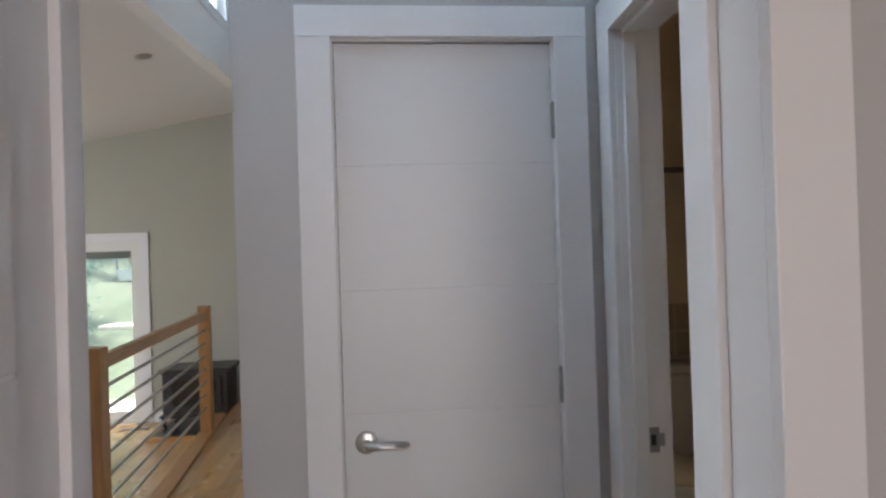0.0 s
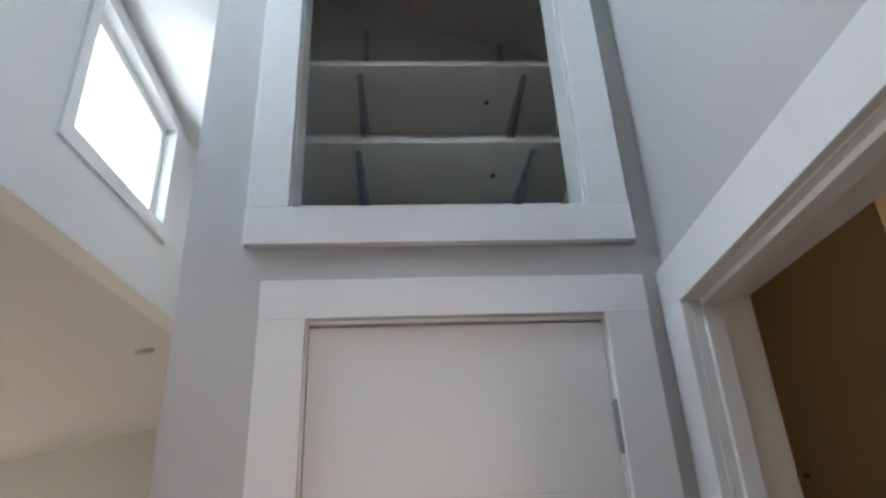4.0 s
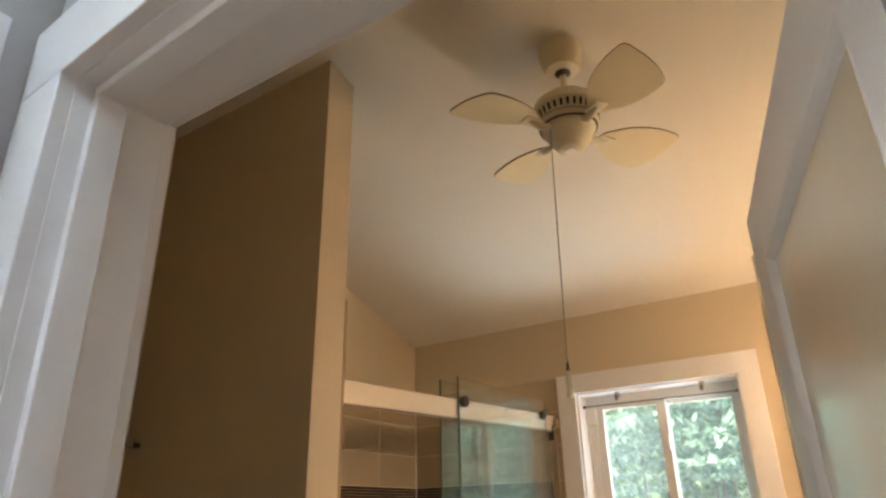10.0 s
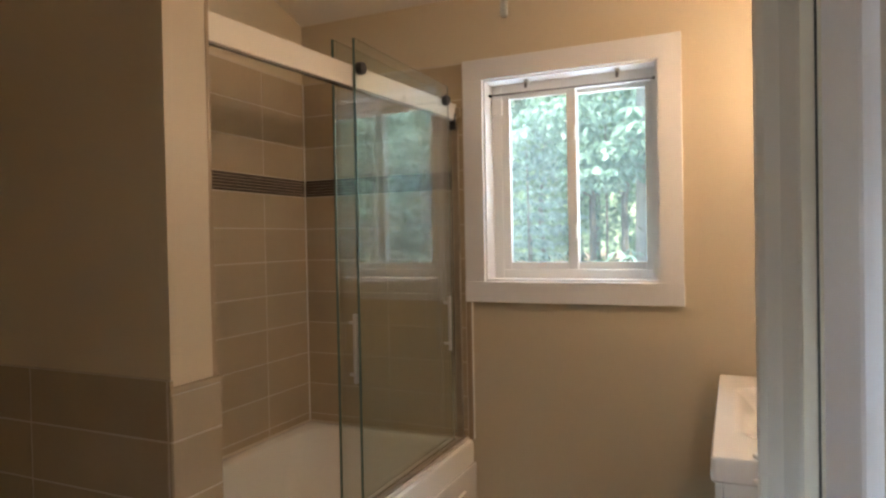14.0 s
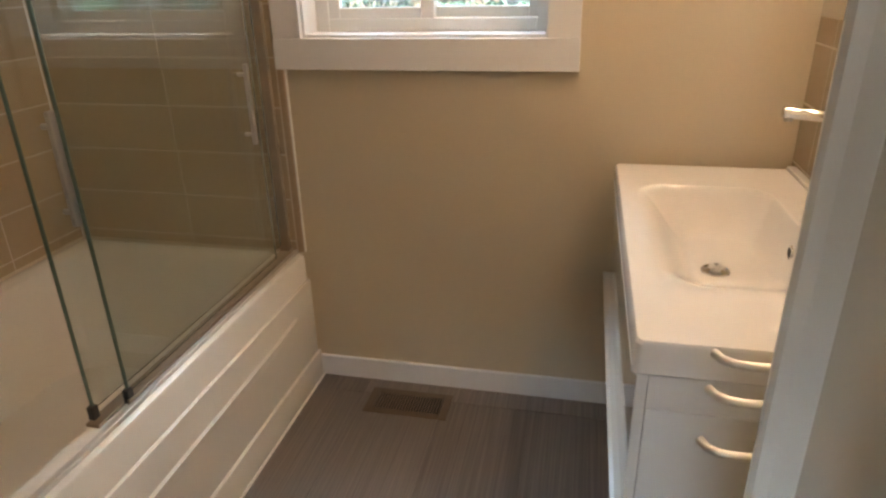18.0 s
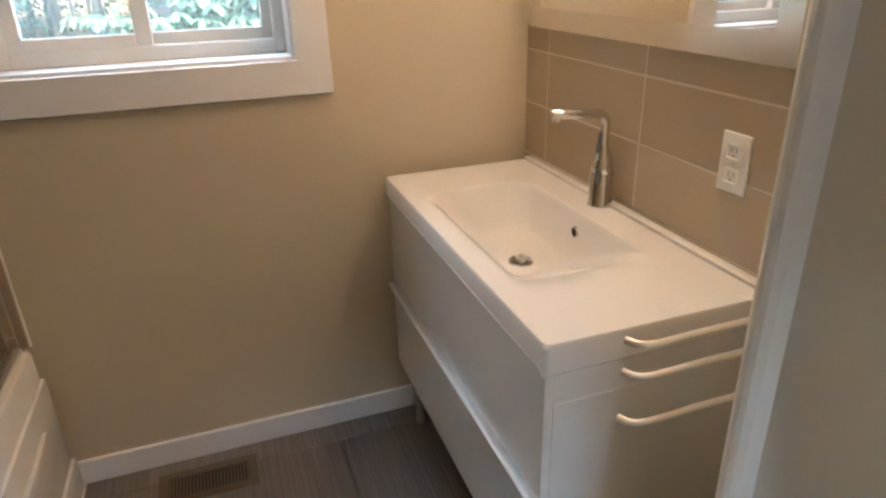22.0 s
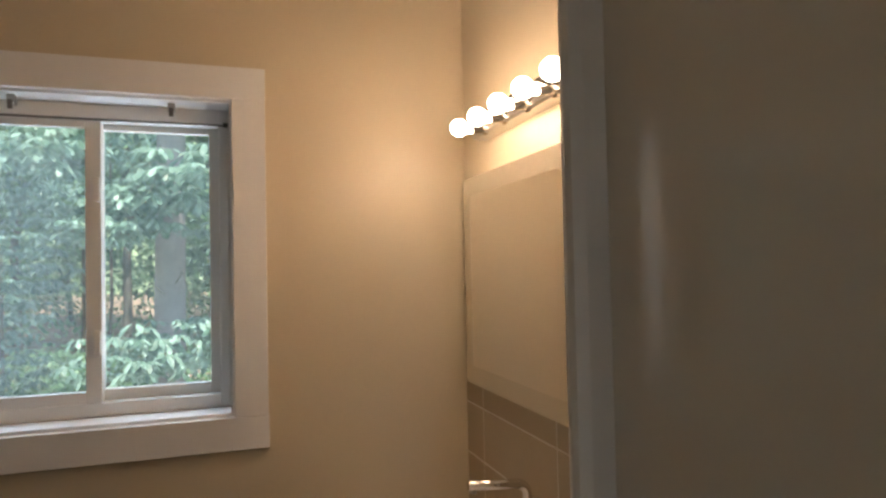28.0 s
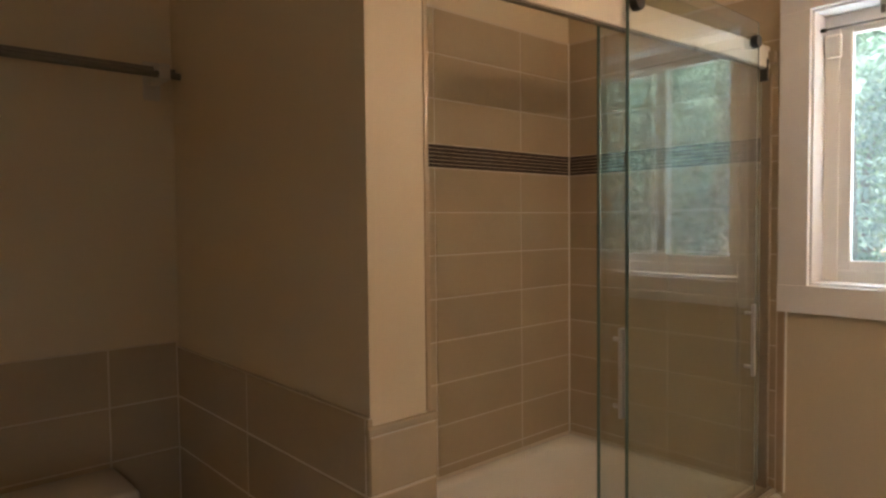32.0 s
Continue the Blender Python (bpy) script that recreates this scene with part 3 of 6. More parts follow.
# bathroom door: a framed door with one recessed satin panel, open into the room
HX, HY = 1.525, 1.824
END = Vector((2.300, 2.022))
DW = (END - Vector((HX, HY))).length
DA = math.degrees(math.atan2(END.y - HY, END.x - HX))
bath_door = thing("door_bath", (HX, HY, 0.010), "open white bathroom door with one recessed satin panel", "door", kind="structure", rz=DA)
H_D, S_D, T_D = 2.070, 0.098, 0.035
part("stile", box(0, S_D, -T_D, 0, 0, H_D, 0.002), DOOR_PAINT, bath_door, "", False, True)
part("stile", box(DW - S_D, DW, -T_D, 0, 0, H_D, 0.002), DOOR_PAINT, bath_door, "", False, True)
part("top_rail", box(S_D, DW - S_D, -T_D, -0.0005, H_D - 0.105, H_D), DOOR_PAINT, bath_door, "", False, True)
part("bottom_rail", box(S_D, DW - S_D, -T_D, -0.0005, 0, 0.22), DOOR_PAINT, bath_door, "", False, True)
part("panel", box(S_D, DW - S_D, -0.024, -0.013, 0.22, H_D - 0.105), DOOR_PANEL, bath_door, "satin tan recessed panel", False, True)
for a in ((S_D, 1, 0), (DW - S_D, -1, 0)):
    part("moulding", prism([(a[0], 0.0), (a[0] + a[1] * 0.006, -0.001), (a[0] + a[1] * 0.013, -0.007), (a[0] + a[1] * 0.018, -0.013), (a[0], -0.013)], 0.22, H_D - 0.105, "z"), DOOR_PAINT, bath_door, "", False, True)
for z, s in ((0.22, 1), (H_D - 0.105, -1)):
    part("moulding", prism([(0.0, z), (-0.001, z + s * 0.006), (-0.007, z + s * 0.013), (-0.013, z + s * 0.018), (-0.013, z)], S_D, DW - S_D, "x"), DOOR_PAINT, bath_door, "", False, True)
lever(bath_door, DW - 0.06, 0.0, 0.915, 1, -1)
for z in (0.25, 1.05, 1.84):
    hinge(bath_door, -0.006, 0.004, z, -1)

# ---- upper cupboard over the closet ----
for z in (2.520, 2.785, 3.090):
    s = thing("cupboard_shelf", (0.9, 3.1, z), "white shelf board of the upper cupboard on metal brackets", "shelf", "cupboard shelves")
    part("board", box(0.418, XH - 0.003, 3.02, 3.418, z - 0.019, z, 0.002), MELAMINE, s)
    for x in (0.655, 1.205):
        bm = prism([(x - 0.019, 3.400), (x + 0.019, 3.400), (x + 0.007, 3.06), (x - 0.007, 3.06)], z - 0.0215, z - 0.0195, "z")
        br = part("bracket", bm, GALV, s, "grey steel bracket")
        for dx in (-1, 1):
            part("flange", prism([(3.400, z - 0.021), (3.06, z - 0.021), (3.06, z - 0.027), (3.400, z - 0.070)], x + dx * 0.008 - 0.0012, x + dx * 0.008 + 0.0012, "x"), GALV, br)
    part("wall_cleat", box(0.418, XH - 0.003, 3.400, 3.417, z - 0.06, z - 0.0195), MELAMINE, s)
    part("screw_cap", lathe([(0.0, -0.008), (0.007, -0.007), (0.008, 0.0)], (1.095, 3.21, z - 0.019), 12), BRONZE, s, "brown cap", True)
for x in (0.655, 1.205):
    st = thing("shelf_standard", (x, 3.415, 2.33), "grey slotted shelf standard on the cupboard wall", "shelf bracket", "shelf standards")
    part("rail", box(x - 0.011, x + 0.011, 3.408, 3.4195, 2.335, 3.6), GALV, st)
solid("closet_side_wall", box(0.4155, 0.4175, YC + 0.116, 3.419, 2.33, 3.70), TRIM, "white lining of the cupboard side", "trim", "structure")

liner = thing("cupboard_liner", (0.875, YC + 0.06, 2.343), "white painted boards lining the cupboard opening", "trim", kind="structure")
for x in (0.5275, 1.2170):
    part("side_board", box(x, x + 0.0045, YC + 0.001, YC + 0.114, 2.3480, 3.2995), TRIM, liner)
part("bottom_board", box(0.5275, 1.2215, YC + 0.001, YC + 0.114, 2.3435, 2.3475), TRIM, liner)

# ---- window of the bathroom ----
window = thing("window_1", (XW + 0.10, 2.775, 1.24), "white vinyl sliding window with two panes", "window", kind="structure")
XG = XW + 0.098  # inner face of the frame
part("liner", box(XW - 0.001, XW + 0.17, 2.396, 2.404, 1.24, 2.154), TRIM, window)
part("liner", box(XW - 0.001, XW + 0.17, 3.145, 3.153, 1.24, 2.154), TRIM, window)
part("liner", box(XW - 0.001, XW + 0.17, 2.404, 3.145, 2.146, 2.154), TRIM, window)
part("sill", box(XW - 0.001, XW + 0.17, 2.404, 3.145, 1.240, 1.250), TRIM, window)
F0, F1, G0, G1 = 2.404, 3.145, 1.250, 2.146
part("window_frame", box(XG, XG + 0.07, F0, F0 + 0.030, G0, G1, 0.003), VINYL, window)
part("window_frame", box(XG, XG + 0.07, F1 - 0.045, F1, G0, G1, 0.003), VINYL, window)
part("window_frame", box(XG, XG + 0.07, F0 + 0.030, F1 - 0.045, G0, G0 + 0.040, 0.003), VINYL, window)
part("window_frame", box(XG, XG + 0.07, F0 + 0.030, F1 - 0.045, G1 - 0.050, G1, 0.003), VINYL, window)
MID = 2.778


def sash(y0, y1, x, label, glass=HAZY):
    s = part("sash", box(x, x + 0.028, y0, y0 + 0.042, G0 + 0.038, G1 - 0.048, 0.003), VINYL, window, label)
    part("stile", box(x, x + 0.028, y1 - 0.042, y1, G0 + 0.038, G1 - 0.048, 0.003), VINYL, s)
    part("rail", box(x, x + 0.028, y0 + 0.042, y1 - 0.042, G0 + 0.038, G0 + 0.072, 0.003), VINYL, s)
    part("rail", box(x, x + 0.028, y0 + 0.042, y1 - 0.042, G1 - 0.068, G1 - 0.048, 0.003), VINYL, s)
    p = part("pane", box(x + 0.012, x + 0.016, y0 + 0.040, y1 - 0.040, G0 + 0.070, G1 - 0.066), glass, s, "clear glass pane")
    p.visible_shadow = False
    return s


sash(F0 + 0.016, MID + 0.018, XG + 0.036, "fixed sash")
sash(MID - 0.024, F1 - 0.040, XG + 0.004, "sliding sash", SCREENED)
for z in (1.46, 1.90):
    part("latch", box(XG - 0.010, XG + 0.006, MID - 0.022, MID - 0.004, z - 0.035, z + 0.035, 0.004), WHITE_PLASTIC, window, "small white sash latch")
part("alarm_sensor", box(XG - 0.022, XG, F1 - 0.053, F1 - 0.005, 2.004, 2.080, 0.005), WHITE_PLASTIC, window, "small white alarm sensor")
rod = thing("tension_rod", (XG - 0.04, 2.775, 2.085), "thin dark tension rod across the window head", "curtain rod")
part("rod", tube([(XG - 0.045, F0 + 0.001, 2.090), (XG - 0.045, F1 - 0.001, 2.094)], 0.0035, 8), DARK_STEEL, rod, "", True)
for y in (F0, F1):
    part("end_cap", tube([(XG - 0.045, y + (0.001 if y == F0 else -0.016), 2.092), (XG - 0.045, y + (0.016 if y == F0 else -0.001), 2.092)], 0.007, 10), BLACK, rod, "", True)
for y in (2.56, 2.96):
    h = thing("blind_bracket", (XW + 0.04, y, 2.140), "small metal blind bracket under the window head", "bracket", "blind brackets")
    part("clip", box(XW + 0.03, XW + 0.055, y - 0.010, y + 0.010, 2.118, 2.1455, 0.002), STEEL, h)
    part("hook", box(XW + 0.024, XW + 0.031, y - 0.006, y + 0.006, 2.105, 2.130, 0.001), DARK_STEEL, h)

# ---- baseboards ----
solid("baseboard_window", box(XW - 0.014, XW, 1.692, 3.222, 0.0, 0.085, 0.003), TRIM, "white baseboard under the window", "baseboard", "structure")
solid("baseboard_vanity", box(XD, 4.157, YV, YV + 0.014, 0.0, 0.085, 0.003), TRIM, "white baseboard behind the vanity", "baseboard", "structure")
solid("baseboard_door", box(XD, XD + 0.014, 2.70, YB - 0.02, 0.0, 0.085, 0.003), TRIM, "white baseboard beside the doorway", "baseboard", "structure")

# ---- bathtub ----
T0, T1, TY0, TY1, TZ = 2.578, 4.158, 3.222, 4.136, 0.510
tub = thing("bathtub", (3.37, 3.68, 0.0), "white acrylic alcove bathtub with a ribbed apron", "bathtub")


def rounded(x0, x1, y0, y1, r, n=6):
    return arc((x1 - r, y1 - r), r, 0, 90, n) + arc((x0 + r, y1 - r), r, 90, 180, n) + arc((x0 + r, y0 + r), r, 180, 270, n) + arc((x1 - r, y0 + r), r, 270, 360, n)


def bowl(outline_list, bm=None, close=True):
    """Skin through outlines that share a count of points, from the rim down; the last is closed."""
    bm = bm or bmesh.new()
    rings = [[bm.verts.new((p[0], p[1], z)) for p in o] for o, z in outline_list]
    n = len(rings[0])
    for a, b in zip(rings, rings[1:]):
        for k in range(n):
            bm.faces.new((a[k], a[(k + 1) % n], b[(k + 1) % n], b[k]))
    if close:
        bm.faces.new(rings[-1])
    return bm


RN = 8
bm = bowl([
    (rounded(T0, T1, TY0, TY1, 0.012, RN), 0.02), (rounded(T0, T1, TY0, TY1, 0.012, RN), TZ - 0.014), (rounded(T0 + 0.005, T1 - 0.005, TY0 + 0.005, TY1 - 0.005, 0.014, RN), TZ - 0.003),
    (rounded(T0 + 0.014, T1 - 0.014, TY0 + 0.014, TY1 - 0.014, 0.016, RN), TZ), (rounded(T0 + 0.055, T1 - 0.07, TY0 + 0.085, TY1 - 0.05, 0.16, RN), TZ),
    (rounded(T0 + 0.066, T1 - 0.083, TY0 + 0.096, TY1 - 0.062, 0.16, RN), TZ - 0.010), (rounded(T0 + 0.075, T1 - 0.10, TY0 + 0.104, TY1 - 0.070, 0.16, RN), TZ - 0.05),
    (rounded(T0 + 0.11, T1 - 0.22, TY0 + 0.13, TY1 - 0.10, 0.15, RN), TZ - 0.25), (rounded(T0 + 0.14, T1 - 0.30, TY0 + 0.16, TY1 - 0.13, 0.14, RN), TZ - 0.36), (rounded(T0 + 0.22, T1 - 0.40, TY0 + 0.24, TY1 - 0.21, 0.10, RN), TZ - 0.385)])
part("shell", bm, ACRYLIC, tub, "", True)
# apron ribs: two raised bands that taper and a low skirt
part("apron_panel", box(T0 + 0.01, T1 - 0.002, TY0 - 0.012, TY0 + 0.002, 0.02, TZ - 0.10, 0.006), ACRYLIC, tub, "", True)
part("apron_rib", prism([(T0 + 0.02, TZ - 0.205), (T1 - 0.30, TZ - 0.19), (T1 - 0.16, TZ - 0.18), (T1 - 0.30, TZ - 0.21), (T0 + 0.02, TZ - 0.255)], TY0 - 0.024, TY0 - 0.010, "y"), ACRYLIC, tub)
part("apron_skirt", box(T0 + 0.01, T1 - 0.002, TY0 - 0.024, TY0 - 0.010, 0.004, 0.115, 0.006), ACRYLIC, tub, "", True)
part("caulk_line", box(T0, T1, TY0 - 0.029, TY0 - 0.022, -0.003, 0.005), WHITE_PLASTIC, tub)

# ---- shower screen ----
YG = 3.288
shower = thing("shower_screen", (3.37, YG, TZ), "frameless sliding glass shower screen on a white header rail", "shower door")
ZR = 1.992


def tilt(bm):
    """The header rail rises a little towards the window."""
    for v in bm.verts:
        v.co.z += 0.036 * (v.co.x - 3.37)
    return bm


part("header_rail", tilt(box(2.566, XW - 0.02, YG - 0.010, YG + 0.010, ZR - 0.036, ZR + 0.036, 0.002)), mat("satin_aluminium", (0.68, 0.65, 0.59), 0.3, 0.03, 90, 0.03, metal=0.25), shower, "pale satin header rail")
part("rail_shadow", tilt(box(2.575, XW - 0.02, YG - 0.008, YG + 0.008, ZR - 0.042, ZR - 0.0365)), DARK_STEEL, shower)


def glass_panel(x0, x1, y, z0, z1, label):
    g = part("glass_panel", box(x0 + 0.002, x1 - 0.002, y - 0.004, y + 0.004, z0, z1), SHOWER_GLASS, shower, label)
    g.visible_shadow = False
    for x in (x0, x1):
        part("polished_edge", box(x - 0.0012, x + 0.0018, y - 0.0042, y + 0.0042, z0, z1), GLASS_EDGE, g, "green polished edge")
    return g


g1 = glass_panel(3.256, 4.030, YG - 0.018, 0.540, 2.112, "sliding glass panel")
g2 = glass_panel(3.184, 4.140, YG + 0.018, 0.540, 2.092, "rear glass panel")
for x, zr in ((3.280, 2.015), (3.985, 2.040)):
    part("roller", lathe([(0.0, -0.020), (0.020, -0.020), (0.022, -0.014), (0.022, 0.0)], (x, YG - 0.022, zr), 18, "y"), BLACK, g1, "black roller", True)
    part("roller", lathe([(0.0, 0.014), (0.020, 0.014), (0.020, 0.0)], (x, YG - 0.022, zr), 18, "y"), CHROME, g1, "chrome roller cap", True)
part("handle", box(3.239, 3.257, YG - 0.014, YG - 0.002, 0.955, 1.19, 0.003), STEEL, g2, "flat steel pull bar")
for z in (0.985, 1.16):
    part("handle_post", tube([(3.248, YG + 0.016, z), (3.248, YG - 0.006, z)], 0.006, 10), STEEL, g2)
    part("handle_post", tube([(3.946, YG - 0.018, z), (3.946, YG - 0.044, z)], 0.006, 10), STEEL, g1)
part("handle", box(3.938, 3.954, YG - 0.054, YG - 0.042, 0.955, 1.19, 0.003), STEEL, g1, "flat steel pull bar")
part("outer_track", box(2.58, XW - 0.02, YG - 0.046, YG - 0.030, TZ - 0.001, TZ + 0.012, 0.003), SATIN, shower, "brushed steel outer track")
part("bottom_track", box(3.160, XW - 0.02, YG - 0.010, YG + 0.024, TZ - 0.001, TZ + 0.008, 0.002), BRONZE_CHANNEL, shower, "brown satin bottom track")
part("track_lip", box(3.243, XW - 0.02, YG - 0.028, YG - 0.022, TZ, TZ + 0.018, 0.001), BRONZE_CHANNEL, shower)
for x, y in ((3.256, YG - 0.018), (3.184, YG + 0.018)):
    part("bottom_guide", box(x - 0.010, x + 0.009, y - 0.008, y + 0.008, TZ + 0.004, TZ + 0.040, 0.002), BLACK, shower, "black corner guide")
part("wall_channel", box(XW - 0.030, XW - 0.012, YG - 0.016, YG + 0.022, TZ + 0.005, 1.965, 0.002), BRONZE_CHANNEL, shower, "brown satin wall channel")
part("rail_bracket", box(XW - 0.036, XW - 0.001, YG - 0.030, YG + 0.018, ZR + 0.006, ZR + 0.046, 0.003), BRONZE_CHANNEL, shower, "brown satin wall bracket")
part("rail_end", box(XW - 0.05, XW - 0.036, YG - 0.013, YG + 0.013, ZR - 0.055, ZR + 0.020, 0.002), BLACK, shower, "black rail stop")

# ---- vanity ----
V0, V1, VY0, VY1, VZ = 3.097, 4.122, 1.690, 2.178, 0.889
vanity = thing("vanity_cabinet", (3.605, 1.93, 0.0), "white gloss two-drawer vanity cabinet on short legs", "cabinet")
part("body", box(V0 + 0.012, V1 - 0.006, VY0, VY1 - 0.028, 0.235, VZ - 0.132, 0.002), GLOSS_WHITE, vanity)
for x in (V0 + 0.012, V1 - 0.022):
    part("side_panel", box(x, x + 0.016, VY0, VY1 - 0.028, VZ - 0.1315, VZ - 0.0625), GLOSS_WHITE, vanity)
part("front_rail", box(V0 + 0.028, V1 - 0.022, VY1 - 0.044, VY1 - 0.028, VZ - 0.1315, VZ - 0.0625), GLOSS_WHITE, vanity)
for z0, z1, out, lab in ((0.542, 0.840, -0.008, "upper gloss drawer"), (0.236, 0.532, 0.0, "lower gloss drawer")):
    d = part("drawer", box(V0 + 0.010, V1 - 0.004, VY1 - 0.027, VY1 - 0.009, z0, z1 - 0.018, 0.0015), GLOSS_WHITE, vanity, lab)
    part("grip_lip", prism([(VY1 - 0.027, z1 - 0.017), (VY1 - 0.006, z1 - 0.017), (VY1 + out + 0.010, z1 - 0.010), (VY1 + out + 0.010, z1 + 0.0), (VY1 + out + 0.002, z1 + 0.002), (VY1 - 0.027, z1 - 0.004)], V0 + 0.008, V1 - 0.002, "x"), GLOSS_WHITE, d, "white grip lip")
for x, y in ((V0 + 0.06, VY1 - 0.06), (V1 - 0.06, VY1 - 0.06), (V0 + 0.06, VY0 + 0.06), (V1 - 0.06, VY0 + 0.06)):
    part("leg", tube([(x, y, 0.0), (x, y, 0.236)], 0.014, 14), STEEL, vanity, "steel leg", True)

basin = thing("washbasin", (3.605, 1.93, VZ - 0.06), "white ceramic washbasin top with a shallow rectangular bowl", "sink")
BX0, BX1, BY0, BY1 = 3.290, 3.925, 1.800, 2.118
rings = [
    (rounded(V0 + 0.004, V1 - 0.004, VY0, VY1 - 0.004, 0.012, RN), VZ - 0.062), (rounded(V0, V1, VY0, VY1, 0.014, RN), VZ - 0.058), (rounded(V0, V1, VY0, VY1, 0.014, RN), VZ - 0.006), (rounded(V0 + 0.004, V1 - 0.004, VY0 + 0.001, VY1 - 0.004, 0.014, RN), VZ),
    (rounded(V0 + 0.03, V1 - 0.03, VY0 + 0.03, VY1 - 0.03, 0.03, RN), VZ - 0.0003), (rounded(BX0 - 0.05, BX1 + 0.006, BY0 - 0.006, BY1 + 0.030, 0.085, RN), VZ - 0.0005)]
for k in range(27):
    f = k / 26
    d = 0.104 * (0.5 - 0.5 * math.cos(math.pi * f))
    rings.append((rounded(BX0 - 0.03 + 0.33 * f, BX1 - 0.120 * f ** 1.7, BY0 + 0.062 * f ** 1.5, BY1 + 0.016 - 0.130 * f, 0.075 - 0.035 * f, RN), VZ - 0.0007 - d))
bm = bowl(rings)
top = part("ceramic_top", bm, CERAMIC, basin, "", True)
part("back_ledge", box(V0 + 0.002, V1 - 0.002, YV + 0.0095, VY0 + 0.022, VZ - 0.002, VZ + 0.010, 0.004), CERAMIC, basin, "", True)
part("overflow", lathe([(0.0, 0.002), (0.011, 0.002), (0.012, 0.004), (0.015, 0.004), (0.016, 0.0)], (3.606, BY0 + 0.0205, VZ - 0.044), 20, "y"), CHROME, basin, "chrome overflow ring", True)
part("overflow_hole", lathe([(0.0, 0.0045), (0.010, 0.0045), (0.0105, 0.001)], (3.606, BY0 + 0.0205, VZ - 0.044), 16, "y"), SHADOW_GAP, basin)
drain = part("drain", lathe([(0.0, 0.003), (0.019, 0.003), (0.028, 0.001), (0.031, 0.004), (0.033, -0.002)], (3.617, 1.965, VZ - 0.1055), 28), CHROME, basin, "chrome drain", True)
part("pop_up", lathe([(0.011, 0.002), (0.011, 0.009), (0.016, 0.011), (0.015, 0.015), (0.005, 0.016), (0.005, 0.022), (0.0, 0.023)], (3.617, 1.965, VZ - 0.1055), 20), STEEL, drain, "", True)

faucet = thing("faucet", (3.656, 1.722, VZ), "tall chrome single-lever bathroom faucet", "faucet")
FX, FY = 3.656, 1.722
part("base", lathe([(0.0325, 0.0), (0.0325, 0.003), (0.0310, 0.006), (0.0300, 0.084), (0.0292, 0.0865)], (FX, FY, VZ), 32), CHROME, faucet, "", True)
part("body", lathe([(0.0285, 0.0872), (0.0298, 0.089), (0.0296, 0.102), (0.0280, 0.112), (0.0235, 0.126), (0.0170, 0.142), (0.0130, 0.153), (0.0118, 0.160)], (FX, FY, VZ), 32), CHROME, faucet, "", True)
part("lever", lathe([(0.0, 0.0), (0.0085, 0.002), (0.0095, 0.020), (0.008, 0.036), (0.0, 0.038)], (FX - 0.0180, FY + 0.0225, VZ + 0.066), 14), DARK_STEEL, faucet, "dark polished lever plate", True)
SP = [(FX, FY, VZ + 0.158), (FX, FY, VZ + 0.212)] + [(FX, FY + 0.026 - 0.026 * math.cos(radians(a)), VZ + 0.212 + 0.026 * math.sin(radians(a))) for a in (18, 36, 54, 72, 86)] + [(FX, FY + 0.06, VZ + 0.2405), (FX, FY + 0.150, VZ + 0.2485), (FX, FY + 0.153, VZ + 0.2485)]
part("spout", tube(SP, [0.0118] * 8 + [0.0122, 0.0105], 18), CHROME, faucet, "", True)
part("aerator", tube([(FX, FY + 0.140, VZ + 0.240), (FX, FY + 0.140, VZ + 0.230)], 0.0085, 14), STEEL, faucet, "", True)
part("lever_stem", tube([(FX, FY + 0.017, VZ + 0.140), (FX, FY + 0.0135, VZ + 0.192)], [0.0065, 0.0045], 12), DARK_STEEL, faucet, "dark stem beside the spout", True)

holder = thing("towel_holder", (2.99, YV, 0.885), "satin nickel towel holder with three arms beside the vanity", "towel holder")
part("wall_plate", box(2.972, 3.008, YV + 0.015, YV + 0.024, 0.767, 0.967, 0.004), SATIN, holder)
for z in (0.929, 0.870, 0.780):
    part("arm", tube([(2.990, YV + 0.022, z), (2.990, 1.95, z), (2.988, 2.040, z), (2.991, 2.060, z), (3.000, 2.074, z), (3.016, 2.081, z)], 0.0065, 12), SATIN, holder, "satin arm with a bent tip", True)

# ---- mirror, lights, outlet ----
mirror = thing("wall_mirror", (3.64, YV + 0.012, 1.29), "frameless wall mirror with frosted bands", "mirror")
M0, M1, MZ0, MZ1 = 3.150, 4.134, 1.294, 1.930
part("backing", box(M0 + 0.02, M1 - 0.02, YV + 0.001, YV + 0.014, MZ0 + 0.02, MZ1 - 0.02), WHITE_PLASTIC, mirror)
part("glass", box(M0, M1, YV + 0.014, YV + 0.019, MZ0, MZ1, 0.001), MIRROR, mirror, "silvered mirror glass")
for x0, x1, z0, z1 in ((M0, M1, MZ0 + 0.001, MZ0 + 0.055), (M0, M1, MZ1 - 0.055, MZ1 - 0.001), (M1 - 0.055, M1 - 0.001, MZ0 + 0.055, MZ1 - 0.055), (M0 + 0.001, M0 + 0.055, MZ0 + 0.055, MZ1 - 0.055)):
    part("etched_band", box(x0, x1, YV + 0.019, YV + 0.0195, z0, z1), FROST, mirror, "lightly etched border band")
light = thing("vanity_light", (3.62, YV + 0.03, 2.04), "vanity light bar with five lit globe bulbs", "wall light")
BAR = [(YV, 2.028), (YV + 0.040, 2.030), (YV + 0.046, 2.036), (YV + 0.034, 2.070), (YV + 0.024, 2.092), (YV, 2.096)]
part("back_bar", prism(BAR, 3.262, 3.968, "x"), STEEL, light, "brushed steel back bar")
